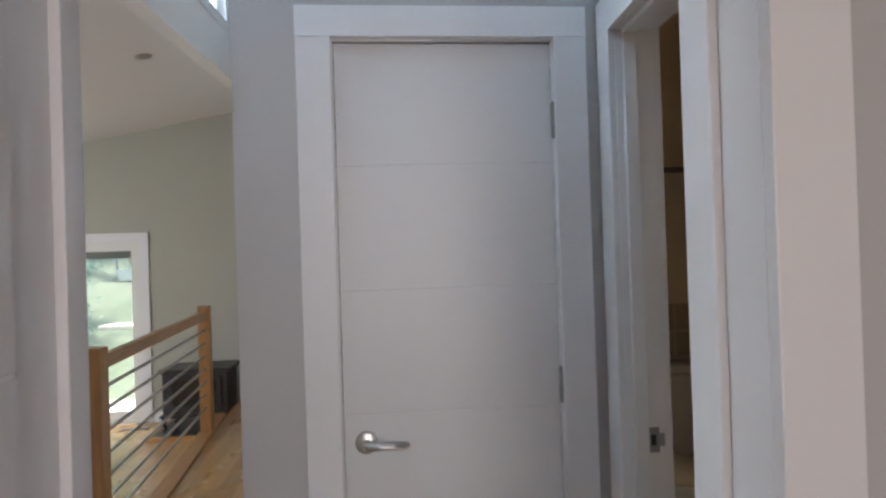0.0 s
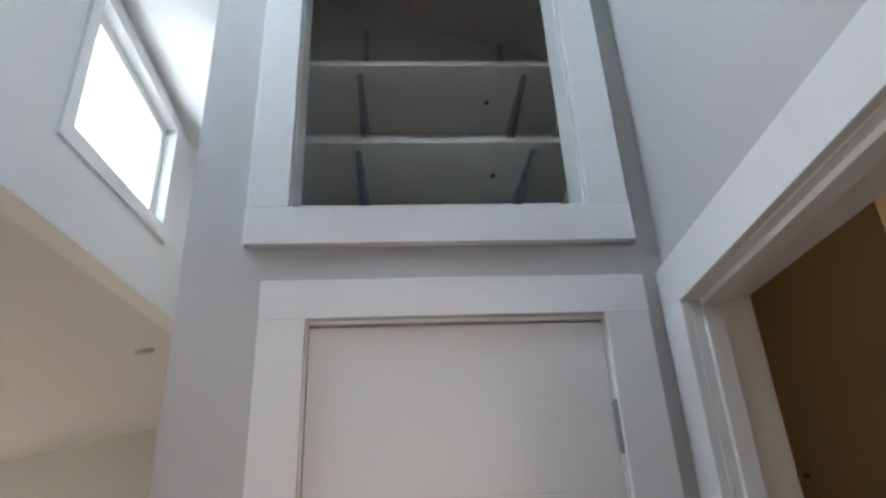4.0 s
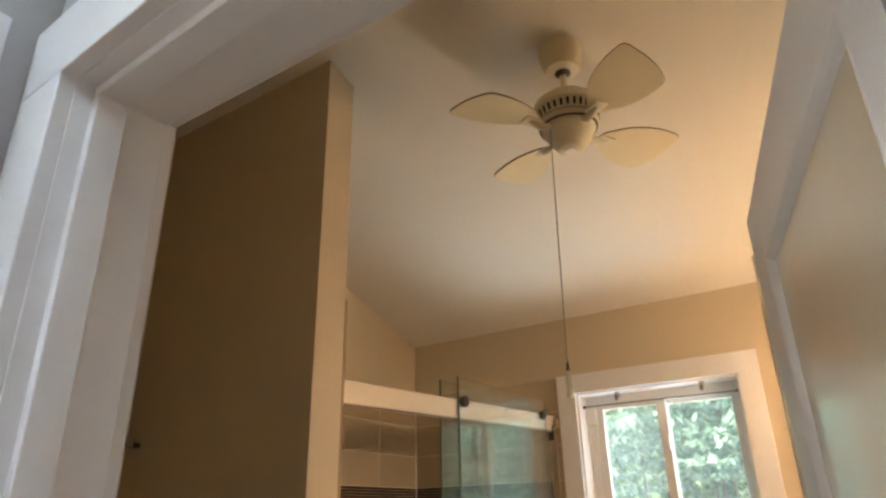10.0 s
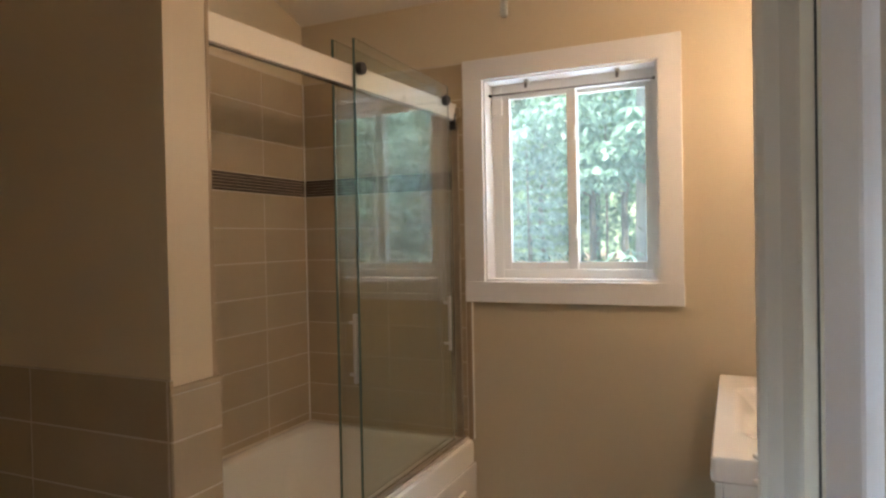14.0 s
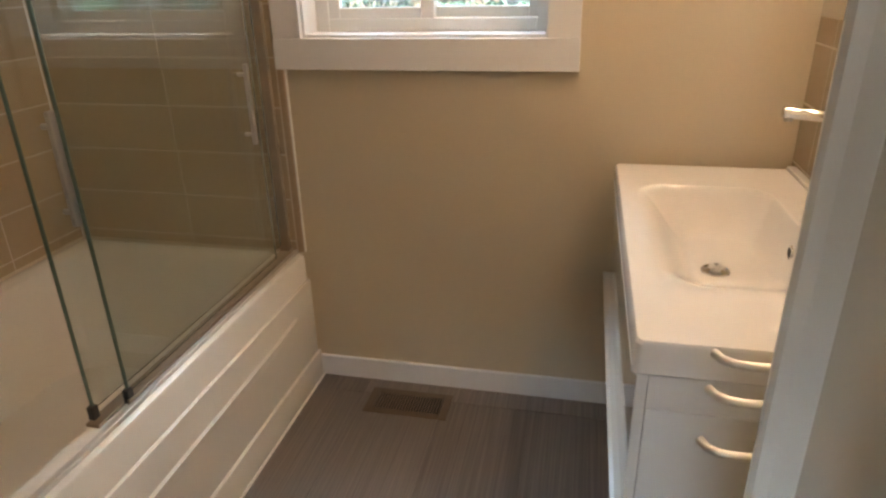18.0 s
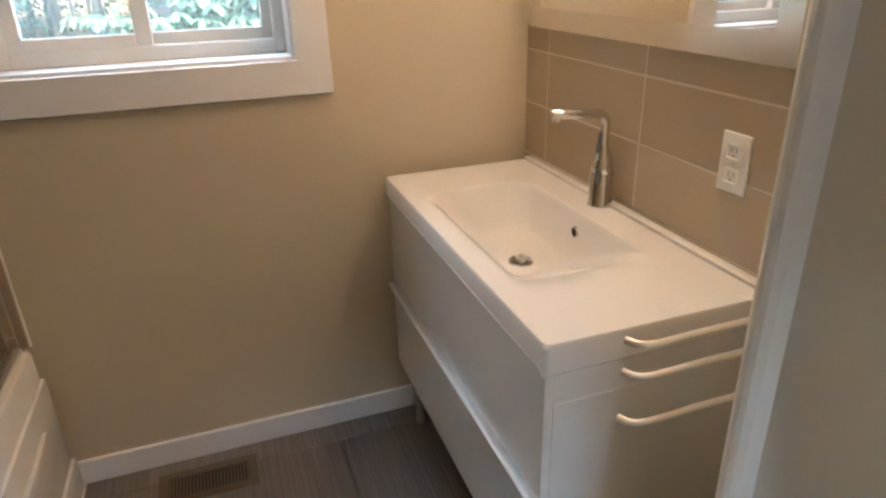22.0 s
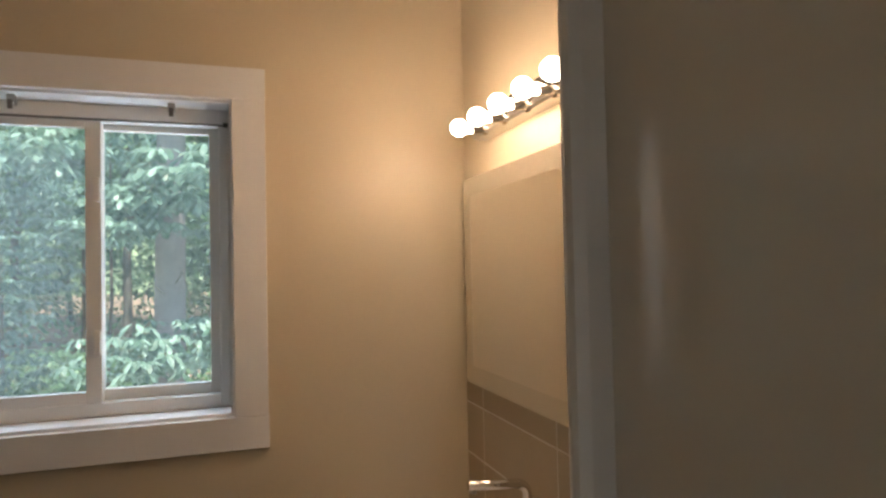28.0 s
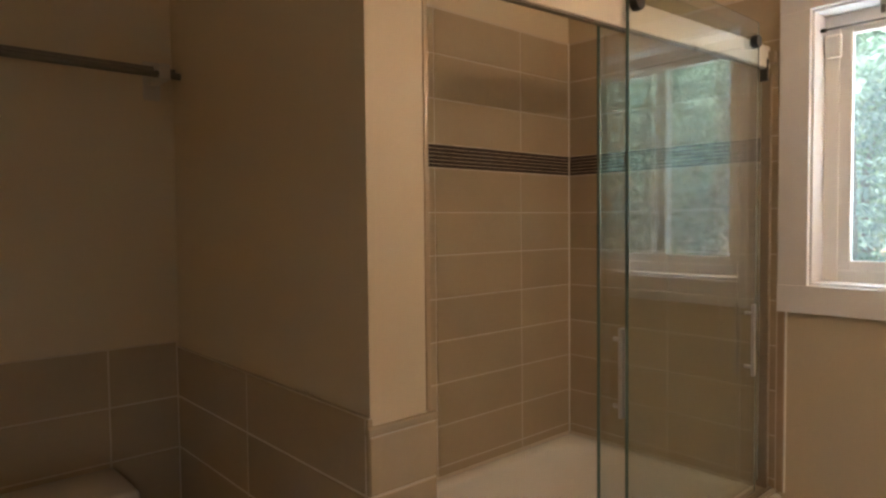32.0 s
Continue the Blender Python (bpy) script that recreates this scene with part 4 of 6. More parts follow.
for x in (3.2605, 3.9695):
    part("end_cap", prism([(YV + (u - YV) * 1.04, 2.062 + (z - 2.062) * 1.05) for u, z in BAR], x - 0.002, x + 0.002, "x"), STEEL, light)
for i in range(5):
    x = 3.888 - 0.1372 * i
    sk = part("socket", lathe([(0.024, 0.0), (0.025, 0.004), (0.020, 0.009), (0.019, 0.044), (0.016, 0.048)], (x, YV + 0.036, 2.050), 20, "y"), CHROME, light, "", True)
    prof = [(0.013, 0.0), (0.014, 0.010)] + [(0.0245 * math.sin(radians(a)), 0.038 - 0.0245 * math.cos(radians(a))) for a in range(36, 181, 12)]
    bb = part("bulb", lathe(prof, (x, YV + 0.080, 2.042), 22, "y"), BULB, sk, "lit frosted globe bulb", True)
    bb.visible_shadow = False
    lamp("globe_light", "POINT", 0.56, WARM, pose(x, YV + 0.122, 2.042), 0.04)
    lamp("globe_front_light", "AREA", 0.09, WARM, look((x, YV + 0.150, 2.042), (x, YV + 1.0, 1.92)), 0.045)

outlet = thing("outlet", (3.258, YV + 0.012, 1.11), "white double outlet on the backsplash", "outlet")
part("cover", box(3.220, 3.296, YV + 0.0085, YV + 0.0135, 1.040, 1.160, 0.003), WHITE_PLASTIC, outlet)
for z in (1.124, 1.076):
    soc = part("socket", box(3.241, 3.275, YV + 0.0135, YV + 0.0155, z - 0.014, z + 0.014, 0.004), WHITE_PLASTIC, outlet)
    for dx in (-0.006, 0.006):
        part("slot", box(3.258 + dx - 0.001, 3.258 + dx + 0.001, YV + 0.0150, YV + 0.0160, z - 0.002, z + 0.007), SLOT_GREY, soc)
    part("slot", box(3.256, 3.260, YV + 0.0150, YV + 0.0160, z - 0.010, z - 0.006), SLOT_GREY, soc)
part("screw", lathe([(0.003, 0.0), (0.0, 0.0012)], (3.258, YV + 0.0135, 1.100), 10, "y"), STEEL, outlet)

# ---- tall cabinet ----
C0, C1, CY, CZ0, CZ1 = 2.392, 2.806, 2.016, 0.110, 2.046
tall = thing("tall_cabinet", (2.59, 1.86, 0.0), "tall white gloss bathroom cabinet with a long grip lip", "cabinet")
part("body", box(C0, C1, YV + 0.001, CY, CZ0, CZ1, 0.0015), CABINET_LACQUER, tall)
ang = radians(0.2)
dm = pose(C0 + 0.002, CY + 0.003, 0, 0, 0, math.degrees(ang))
bm = box(0, C1 - C0, 0, 0.018, CZ0, CZ1, 0.0015)
bmesh.ops.transform(bm, matrix=dm, verts=bm.verts)
td = part("door", bm, CABINET_LACQUER, tall, "closed white gloss door")
bm = prism([(0.380, 0.017), (0.415, 0.017), (0.416, 0.039), (0.409, 0.051), (0.396, 0.061), (0.388, 0.0625), (0.382, 0.058), (0.378, 0.045)], CZ0, CZ1 + 0.008, "z")
bmesh.ops.transform(bm, matrix=dm, verts=bm.verts)
part("grip_lip", bm, LIP_LACQUER, td, "white grip lip along the door")
part("seal_strip", box(C0 + 0.004, C0 + 0.03, CY + 0.0002, CY + 0.0034, CZ0 + 0.02, CZ1 - 0.10), BLACK, tall, "black hinge strip in the door gap")
for x, y in ((C0 + 0.05, CY - 0.06), (C1 - 0.05, CY - 0.06), (C0 + 0.05, YV + 0.06), (C1 - 0.05, YV + 0.06)):
    part("leg", tube([(x, y, 0.0), (x, y, CZ0)], 0.014, 12), STEEL, tall, "steel leg", True)

# ---- ceiling fan ----
FNX, FNY = 2.760, 2.511
ZC = roof(FNX)
fan = thing("ceiling_fan", (FNX, FNY, ZC), "cream ceiling fan with four rounded blades and a pull chain", "ceiling fan")
part("canopy", lathe([(0.073, 0.012), (0.074, -0.015), (0.067, -0.048), (0.054, -0.078), (0.036, -0.085), (0.0, -0.085)], (FNX, FNY, ZC), 28), FAN_CREAM, fan, "", True)
part("ball", lathe([(0.0, -0.080), (0.025, -0.0855), (0.026, -0.089), (0.016, -0.098), (0.0, -0.100)], (FNX, FNY, ZC), 18), DARK_STEEL, fan, "", True)
part("down_rod", tube([(FNX, FNY, ZC - 0.06), (FNX, FNY, ZC - 0.190)], 0.012, 14), FAN_CREAM, fan, "", True)
ZM = ZC - 0.182
motor = part("motor_housing", lathe([(0.020, 0.0), (0.050, -0.004), (0.084, -0.014), (0.101, -0.030), (0.107, -0.048), (0.107, -0.058), (0.101, -0.062), (0.092, -0.092), (0.090, -0.098)], (FNX, FNY, ZM), 40), FAN_CREAM, fan, "", True)
for k in range(30):
    a = 2 * math.pi * k / 30
    bm = box(-0.002, 0.002, -0.0042, 0.0042, -0.0115, 0.0115, 0.0015, seg=1)
    bmesh.ops.transform(bm, matrix=pose(FNX, FNY, ZM - 0.077, 0, 0, math.degrees(a)) @ pose(0.0965, 0, 0, 0, 16, 0), verts=bm.verts)
    part("vent_slot", bm, SHADOW_GAP, motor)
part("blade_ring", lathe([(0.088, -0.098), (0.096, -0.1005), (0.097, -0.114), (0.090, -0.118)], (FNX, FNY, ZM), 40), FAN_CREAM, fan, "", True)
part("dark_ring", lathe([(0.0905, -0.1182), (0.0915, -0.1195), (0.0905, -0.1212)], (FNX, FNY, ZM), 36), BRONZE, fan)
part("dark_ring", lathe([(0.0972, -0.0992), (0.0980, -0.1002), (0.0972, -0.1012)], (FNX, FNY, ZM), 36), BRONZE, fan)
part("switch_cup", lathe([(0.083, -0.119), (0.084, -0.126), (0.077, -0.131), (0.072, -0.146), (0.066, -0.160), (0.058, -0.172), (0.047, -0.181), (0.043, -0.192), (0.036, -0.197), (0.0, -0.198)], (FNX, FNY, ZM), 36), FAN_CREAM, fan, "", True)
part("cup_badge", lathe([(0.022, -0.1975), (0.020, -0.202), (0.0, -0.203)], (FNX, FNY, ZM), 20), WHITE_PLASTIC, fan, "", True)


def smooth_outline(pts, steps=4):
    """A rounded closed outline through the given corners."""
    out, n = [], len(pts)
    for i in range(n):
        a, b, c, d = (Vector(pts[(i + j - 1) % n]) for j in range(4))
        for s in range(steps):
            u = s / steps
            out.append(tuple(0.5 * (2 * b + (c - a) * u + (2 * a - 5 * b + 4 * c - d) * u * u + (3 * b - a - 3 * c + d) * u ** 3)))
    return out


for k in range(4):
    m = pose(FNX, FNY, ZM - 0.124, 0, 0, 59 + 90 * k) @ Matrix.Diagonal((0.955, 0.96, 1.0, 1.0))
    bm = tube([(0.070, 0.0, 0.0), (0.095, 0.0, -0.012), (0.120, 0.0, -0.010), (0.150, 0.0, 0.0)], [0.012, 0.013, 0.012, 0.010], 10)
    box(0.115, 0.175, -0.022, 0.022, -0.006, 0.0, 0.002, bm)
    bmesh.ops.transform(bm, matrix=m, verts=bm.verts)
    arm = part("blade_arm", bm, FAN_CREAM, fan, "", True)
    edge = smooth_outline([(0.125, 0.016), (0.15, 0.040), (0.20, 0.074), (0.26, 0.092), (0.31, 0.096), (0.345, 0.090), (0.372, 0.045), (0.386, 0.0), (0.392, -0.045), (0.392, -0.092), (0.35, -0.102), (0.28, -0.098), (0.21, -0.078), (0.155, -0.044), (0.125, -0.016)])
    bm = prism(edge, 0.001, 0.008, "z")
    bmesh.ops.bevel(bm, geom=[e for e in bm.edges if abs(e.verts[0].co.z - e.verts[1].co.z) < 1e-6], offset=0.002, segments=1, affect="EDGES")
    bmesh.ops.transform(bm, matrix=m @ pose(0, 0, 0, -10.5, 0, 0), verts=bm.verts)
    part("blade", bm, FAN_BLADE, arm, "cream blade with a rounded tip")
    bm = prism([(0.26 + (p[0] - 0.26) * 1.0025, p[1] * 1.004) for p in edge], 0.0025, 0.0065, "z")
    bmesh.ops.transform(bm, matrix=m @ pose(0, 0, 0, -10.5, 0, 0), verts=bm.verts)
    part("edge_band", bm, BRONZE, arm, "thin brown edge band")
cx, cy = FNX - 0.076, FNY + 0.031
part("pull_chain", tube([(cx, cy, ZM - 0.15), (2.565, 2.510, 1.925)], 0.0015, 6), WORN, fan, "thin pull chain")
part("chain_joint", lathe([(0.0, 0.004), (0.0035, 0.0), (0.0, -0.004)], (cx + (2.565 - cx) * 0.45, cy + (2.510 - cy) * 0.45, ZM - 0.15 + (1.925 - ZM + 0.15) * 0.45), 8), BRONZE, fan)
part("pull_knob", lathe([(0.0, 0.030), (0.0055, 0.028), (0.007, 0.010), (0.0075, -0.030), (0.006, -0.034), (0.0, -0.034)], (2.565, 2.510, 1.885), 16), WHITE_PLASTIC, fan, "white pull knob", True)
part("knob_tip", lathe([(0.0, 0.022), (0.003, 0.02), (0.0045, 0.0), (0.0, -0.001)], (2.566, 2.510, 1.916), 10), BLACK, fan)

# ---- toilet nook ----
bar = thing("towel_bar", (2.18, YB - 0.06, 1.855), "double steel towel bar on the back wall", "towel bar")
for y, z in ((YB - 0.062, 1.862), (YB - 0.10, 1.845)):
    part("bar", tube([(1.82, y, z), (2.425, y, z)], 0.009, 12), DARK_STEEL, bar, "", True)
for x in (1.87, 2.385):
    part("bracket", box(x - 0.014, x + 0.014, YB - 0.11, YB - 0.001, 1.832, 1.872, 0.003), STEEL, bar)
    part("wall_plate", box(x - 0.022, x + 0.022, YB - 0.007, YB - 0.001, 1.795, 1.895, 0.003), STEEL, bar)
toilet = thing("toilet", (2.06, 3.75, 0.0), "white ceramic two-piece toilet", "toilet")
TX = 2.06
part("tank", box(TX - 0.19, TX + 0.19, YB - 0.215, YB - 0.03, 0.39, 0.815, 0.03, seg=4), CERAMIC, toilet, "", True)
part("tank_lid", box(TX - 0.205, TX + 0.205, YB - 0.230, YB - 0.022, 0.815, 0.855, 0.014, seg=3), CERAMIC, toilet, "", True)


def oval(cx, cy, rx, ry, n=28):
    return [(cx + rx * math.cos(2 * math.pi * k / n), cy + ry * math.sin(2 * math.pi * k / n)) for k in range(n)]


cyb = YB - 0.46
part("bowl", bowl([(oval(TX, cyb, 0.10, 0.16), 0.0), (oval(TX, cyb, 0.105, 0.17), 0.03), (oval(TX, cyb + 0.02, 0.10, 0.17), 0.16), (oval(TX, cyb, 0.16, 0.22), 0.30), (oval(TX, cyb, 0.185, 0.245), 0.385), (oval(TX, cyb, 0.18, 0.24), 0.40)]), CERAMIC, toilet, "", True)
part("seat", bowl([(oval(TX, cyb, 0.188, 0.25), 0.402), (oval(TX, cyb, 0.192, 0.254), 0.412), (oval(TX, cyb, 0.188, 0.25), 0.426), (oval(TX, cyb, 0.16, 0.22), 0.432)]), WHITE_PLASTIC, toilet, "closed white seat and lid", True)
part("flush_lever", box(TX - 0.17, TX - 0.10, YB - 0.23, YB - 0.215, 0.75, 0.765, 0.004), CHROME, toilet)

# ---- floor register ----
reg = thing("floor_register", (4.03, 2.825, 0.0), "bronze slotted floor register by the baseboard", "floor vent")
R0, R1, Q0, Q1 = 3.962, 4.104, 2.678, 2.978
part("frame", box(R0, R1, Q0, Q0 + 0.028, 0.0, 0.005, 0.0015), BRONZE, reg)
part("frame", box(R0, R1, Q1 - 0.028, Q1, 0.0, 0.005, 0.0015), BRONZE, reg)
part("frame", box(R0, R0 + 0.026, Q0 + 0.028, Q1 - 0.028, 0.0, 0.005, 0.0015), BRONZE, reg)
part("frame", box(R1 - 0.026, R1, Q0 + 0.028, Q1 - 0.028, 0.0, 0.005, 0.0015), BRONZE, reg)
part("dark_well", box(R0 + 0.02, R1 - 0.02, Q0 + 0.02, Q1 - 0.02, -0.003, 0.0005), SHADOW_GAP, reg)
for i in range(24):
    y = Q0 + 0.033 + i * (Q1 - Q0 - 0.066) / 23
    part("slat", box(R0 + 0.026, R1 - 0.026, y - 0.0022, y + 0.0022, 0.0006, 0.0045), BRONZE, reg)

# ---- living room side ----
def newel(x, y, z0, top, label):
    n = thing("newel_post", (x, y, z0), label, "railing post", "newel posts")
    part("post", box(x - 0.046, x + 0.046, y - 0.046, y + 0.046, z0, top, 0.004), OAK_POST, n)
    return n


NA, NB = Vector((-0.625, 3.97, 0)), Vector((-0.785, 6.50, 0))
newel(NA.x, NA.y, 0.0, 1.07, "square oak newel post at the head of the steps")
newel(NB.x, NB.y, 0.0, 1.07, "square oak newel post at the end of the landing")
rail = thing("landing_railing", (-0.70, 5.2, 0), "oak handrail with seven grey steel bars", "railing")
yaw = math.degrees(math.atan2(NB.y - NA.y, NB.x - NA.x))
LR = (NB - NA).length


def laid(bm, m):
    bmesh.ops.transform(bm, matrix=m, verts=bm.verts)
    return bm


RM = pose(NA.x, NA.y, 0, 0, 0, yaw)
part("handrail", laid(box(0.046, LR - 0.046, -0.022, 0.022, 0.955, 1.025, 0.006), RM), OAK_RAIL, rail)
for i in range(7):
    z = 0.865 - i * 0.108
    part("bar", tube([RM @ Vector((0.03, 0, z)), RM @ Vector((LR - 0.03, 0, z))], 0.0095, 10), STEEL, rail, "grey steel bar", True)
    for d in (0.046, LR - 0.048):
        part("bar_collar", laid(tube([(d - 0.001, 0, z), (d + 0.004, 0, z)], 0.014, 10), RM), DARK_STEEL, rail)
part("base_shoe", laid(box(0.04, LR + 0.6, -0.060, 0.060, -0.0195, 0.022, 0.006), RM), OAK_RAIL, rail, "oak shoe board")
stair_rail = thing("stair_railing", (-1.0, 3.97, 0), "sloped oak stair handrail with grey steel bars", "railing")
part("handrail", laid(box(-0.02, 0.95, -0.022, 0.022, 0.90, 0.965, 0.006), pose(NA.x - 0.046, NA.y, 0, 0, 0, 180) @ Matrix(((1, 0, 0, 0), (0, 1, 0, 0), (-0.60, 0, 1, 0), (0, 0, 0, 1)))), OAK_RAIL, stair_rail)
for i in range(6):
    z = 0.80 - i * 0.108
    part("bar", tube([(NA.x - 0.03, NA.y, z), (NA.x - 0.95, NA.y, z - 0.555)], 0.0095, 10), STEEL, stair_rail, "grey steel bar", True)
newel(NA.x - 0.98, NA.y, FLOOR_L, 0.55, "square oak newel post at the foot of the steps")
for k, (x0, x1, z) in enumerate(((-1.02, -0.742, -0.18), (-1.30, -1.02, -0.36))):
    if k == 0:
        st = thing("landing_step", (-0.9, 3.2, FLOOR_L), "oak step down to the living room", "step")
        part("tread", box(x0 - 0.02, x1, 2.3, 3.93, z - 0.03, z, 0.004), OAK, st)
        part("riser", box(x0, x0 + 0.02, 2.3, 3.93, FLOOR_L, z - 0.03), TRIM, st)

slider = thing("door_slider", (-2.67, 8.55, FLOOR_L), "white sliding glass door to the garden", "sliding door", kind="structure")
S0, S1, SZ0, SZ1 = SLIDE
for u0, u1, z0, z1 in ((S0, S0 + 0.05, SZ0, SZ1), (S1 - 0.05, S1, SZ0, SZ1), (S0 + 0.05, S1 - 0.05, SZ1 - 0.06, SZ1), (S0 + 0.05, S1 - 0.05, SZ0, SZ0 + 0.05)):
    part("frame", box(u0, u1, 8.50, 8.62, z0, z1, 0.003), VINYL, slider)
MX = (S0 + S1) / 2
for u0, u1, y, lab in ((S0 + 0.05, MX + 0.035, 8.57, "fixed leaf"), (MX - 0.035, S1 - 0.05, 8.53, "sliding leaf")):
    lf = part("leaf", box(u0, u0 + 0.055, y, y + 0.035, SZ0 + 0.05, SZ1 - 0.06, 0.003), VINYL, slider, lab)
    part("stile", box(u1 - 0.055, u1, y, y + 0.035, SZ0 + 0.05, SZ1 - 0.06, 0.003), VINYL, lf)
    part("rail", box(u0 + 0.055, u1 - 0.055, y, y + 0.035, SZ0 + 0.05, SZ0 + 0.13, 0.003), VINYL, lf)
    part("rail", box(u0 + 0.055, u1 - 0.055, y, y + 0.035, SZ1 - 0.105, SZ1 - 0.06, 0.003), VINYL, lf)
    pn = part("pane", box(u0 + 0.05, u1 - 0.05, y + 0.015, y + 0.020, SZ0 + 0.125, SZ1 - 0.10), HAZY, lf, "clear glass pane")
    pn.visible_shadow = False
    part("raised_blind", box(u0 + 0.056, u1 - 0.056, y - 0.012, y - 0.001, SZ1 - 0.185, SZ1 - 0.105, 0.002), mat("grey_green_blind", (0.15, 0.17, 0.15), 0.7, 0.15, 90, 0.1), lf, "raised grey-green blind")
casing("slider_casing", S0, S1, FLOOR_L, SZ1, 8.5, "y", -1, 0.10)
solid("baseboard_living", box(-1.89, -0.76, 8.485, 8.5, FLOOR_L, FLOOR_L + 0.12, 0.003), TRIM, "white baseboard of the living room", "baseboard", "structure")

stove = thing("gas_stove", (-1.20, 8.05, FLOOR_L), "black cast iron gas stove with a glass front", "stove")
ZS = FLOOR_L + 0.045
XS0, XS1, YS0, YS1 = -1.62, -0.88, 7.80, 8.30
part("firebox", box(XS0 + 0.04, XS1 - 0.04, YS0 + 0.03, YS1, ZS + 0.17, ZS + 0.60, 0.01), BLACK_IRON, stove)
part("top_plate", box(XS0, XS1, YS0, YS1 + 0.02, ZS + 0.60, ZS + 0.645, 0.012), BLACK_IRON, stove)
part("bottom_plate", box(XS0 + 0.01, XS1 - 0.01, YS0 + 0.01, YS1, ZS + 0.14, ZS + 0.17, 0.008), BLACK_IRON, stove)
part("door_frame", box(XS0 + 0.10, XS1 - 0.10, YS0 + 0.012, YS0 + 0.03, ZS + 0.22, ZS + 0.56, 0.006), BLACK_IRON, stove)
part("glass", box(XS0 + 0.15, XS1 - 0.15, YS0 + 0.006, YS0 + 0.014, ZS + 0.27, ZS + 0.52, 0.002), mat("smoked_glass", (0.012, 0.012, 0.013), 0.06, 0.1, 20, 0.0, coat=0.8), stove, "dark glass window")
for x, y in ((XS0 + 0.06, YS0 + 0.05), (XS1 - 0.06, YS0 + 0.05), (XS0 + 0.06, YS1 - 0.05), (XS1 - 0.06, YS1 - 0.05)):
    part("leg", tube([(x, y, ZS + 0.15), (x - 0.02, y - 0.015, ZS + 0.09), (x + 0.005, y, ZS + 0.03), (x - 0.02, y - 0.02, ZS)], [0.03, 0.026, 0.016, 0.024], 10), BLACK_IRON, stove, "curved leg", True)
hearth = thing("hearth_pad", (-1.22, 8.0, FLOOR_L), "black hearth pad with an oak border", "hearth")
part("slab", box(XS0 - 0.02, XS1 + 0.05, YS0 - 0.13, 8.48, FLOOR_L + 0.002, ZS - 0.001, 0.004), BLACK_IRON, hearth)
part("border", box(XS0 - 0.06, XS1 + 0.05, YS0 - 0.18, YS0 - 0.132, FLOOR_L, ZS, 0.004), OAK_RAIL, hearth, "oak border strip")
part("border", box(XS0 - 0.06, XS0 - 0.022, YS0 - 0.13, 8.48, FLOOR_L, ZS, 0.004), OAK_RAIL, hearth, "oak border strip")
lreg = thing("floor_register", (-2.0, 8.2, FLOOR_L), "dark floor register before the sliding door", "floor vent")
part("plate", box(-2.15, -1.85, 8.15, 8.26, FLOOR_L - 0.002, FLOOR_L + 0.006, 0.002), BRONZE, lreg)
for i in range(14):
    part("slat", box(-2.13 + i * 0.02, -2.122 + i * 0.02, 8.165, 8.245, FLOOR_L + 0.004, FLOOR_L + 0.008), BLACK, lreg)


def living_ceiling(x):
    return ZB + 0.03 + 0.205 * (x + 0.67) + 0.075 * (RLY - 5.3)


for x, RLY in ((-0.95, 5.69), (-1.9, 5.69)):
    dl = thing("recessed_light", (x, RLY, living_ceiling(x)), "small recessed spot in the sloped ceiling", "ceiling light", "recessed lights")
    m = pose(x, RLY, living_ceiling(x), 4.3, math.degrees(-math.atan(0.205)), 0)
    part("ring", laid(lathe([(0.044, 0.001), (0.062, 0.0), (0.062, -0.010), (0.044, -0.014)], (0, 0, 0), 24), m), STEEL, dl, "", True)
    part("reflector", laid(lathe([(0.044, -0.012), (0.030, -0.003), (0.0, -0.003)], (0, 0, 0), 20), m), STEEL, dl, "", True)
    part("bulb_face", laid(lathe([(0.022, -0.002), (0.020, -0.010), (0.0, -0.011)], (0, 0, 0), 16), m), DARK_STEEL, dl)

for k, (y0, y1, z0, z1) in enumerate(CL_WINDOWS):
    casing("clerestory_casing", y0, y1, z0, z1, XCL, "x", 1, 0.085, 0.016, True)
    w = thing("window_%d" % (k + 2), (XCL - 0.06, (y0 + y1) / 2, z0), "white clerestory window", "window", kind="structure")
    for a0, a1, c0, c1 in ((y0, y0 + 0.05, z0, z1), (y1 - 0.05, y1, z0, z1), (y0 + 0.05, y1 - 0.05, z0, z0 + 0.05), (y0 + 0.05, y1 - 0.05, z1 - 0.05, z1)):
        part("window_frame", rise(box(XCL - 0.115, XCL - 0.05, a0, a1, c0, c1, 0.003)), VINYL, w)
    pn = part("pane", rise(box(XCL - 0.085, XCL - 0.081, y0 + 0.048, y1 - 0.048, z0 + 0.048, z1 - 0.048)), PANE, w, "clear glass pane")
    pn.visible_shadow = False
track = thing("track_light", (0.05, 4.6, roof(0.05)), "white ceiling track with small lit spots", "ceiling light")
part("track", box(0.03, 0.07, 3.4, 6.2, roof(0.05) - 0.045, roof(0.05) - 0.004, 0.003), TRIM, track)
for y in (4.30, 4.62, 5.4):
    hd = part("spot_head", tube([(0.05, y, roof(0.05) - 0.045), (0.05, y, roof(0.05) - 0.09), (0.02, y - 0.03, roof(0.05) - 0.16)], [0.008, 0.022, 0.032], 14), CHROME, track, "", True)
    part("spot_lens", laid(lathe([(0.030, 0.0), (0.026, -0.008), (0.0, -0.010)], (0, 0, 0), 16), pose(0.02, y - 0.03, roof(0.05) - 0.162, 10, 10, 0)), SPOT_GLOW, hd, "lit spot lens", True)

# ---- bathroom tiles ----
GAP = 0.0042


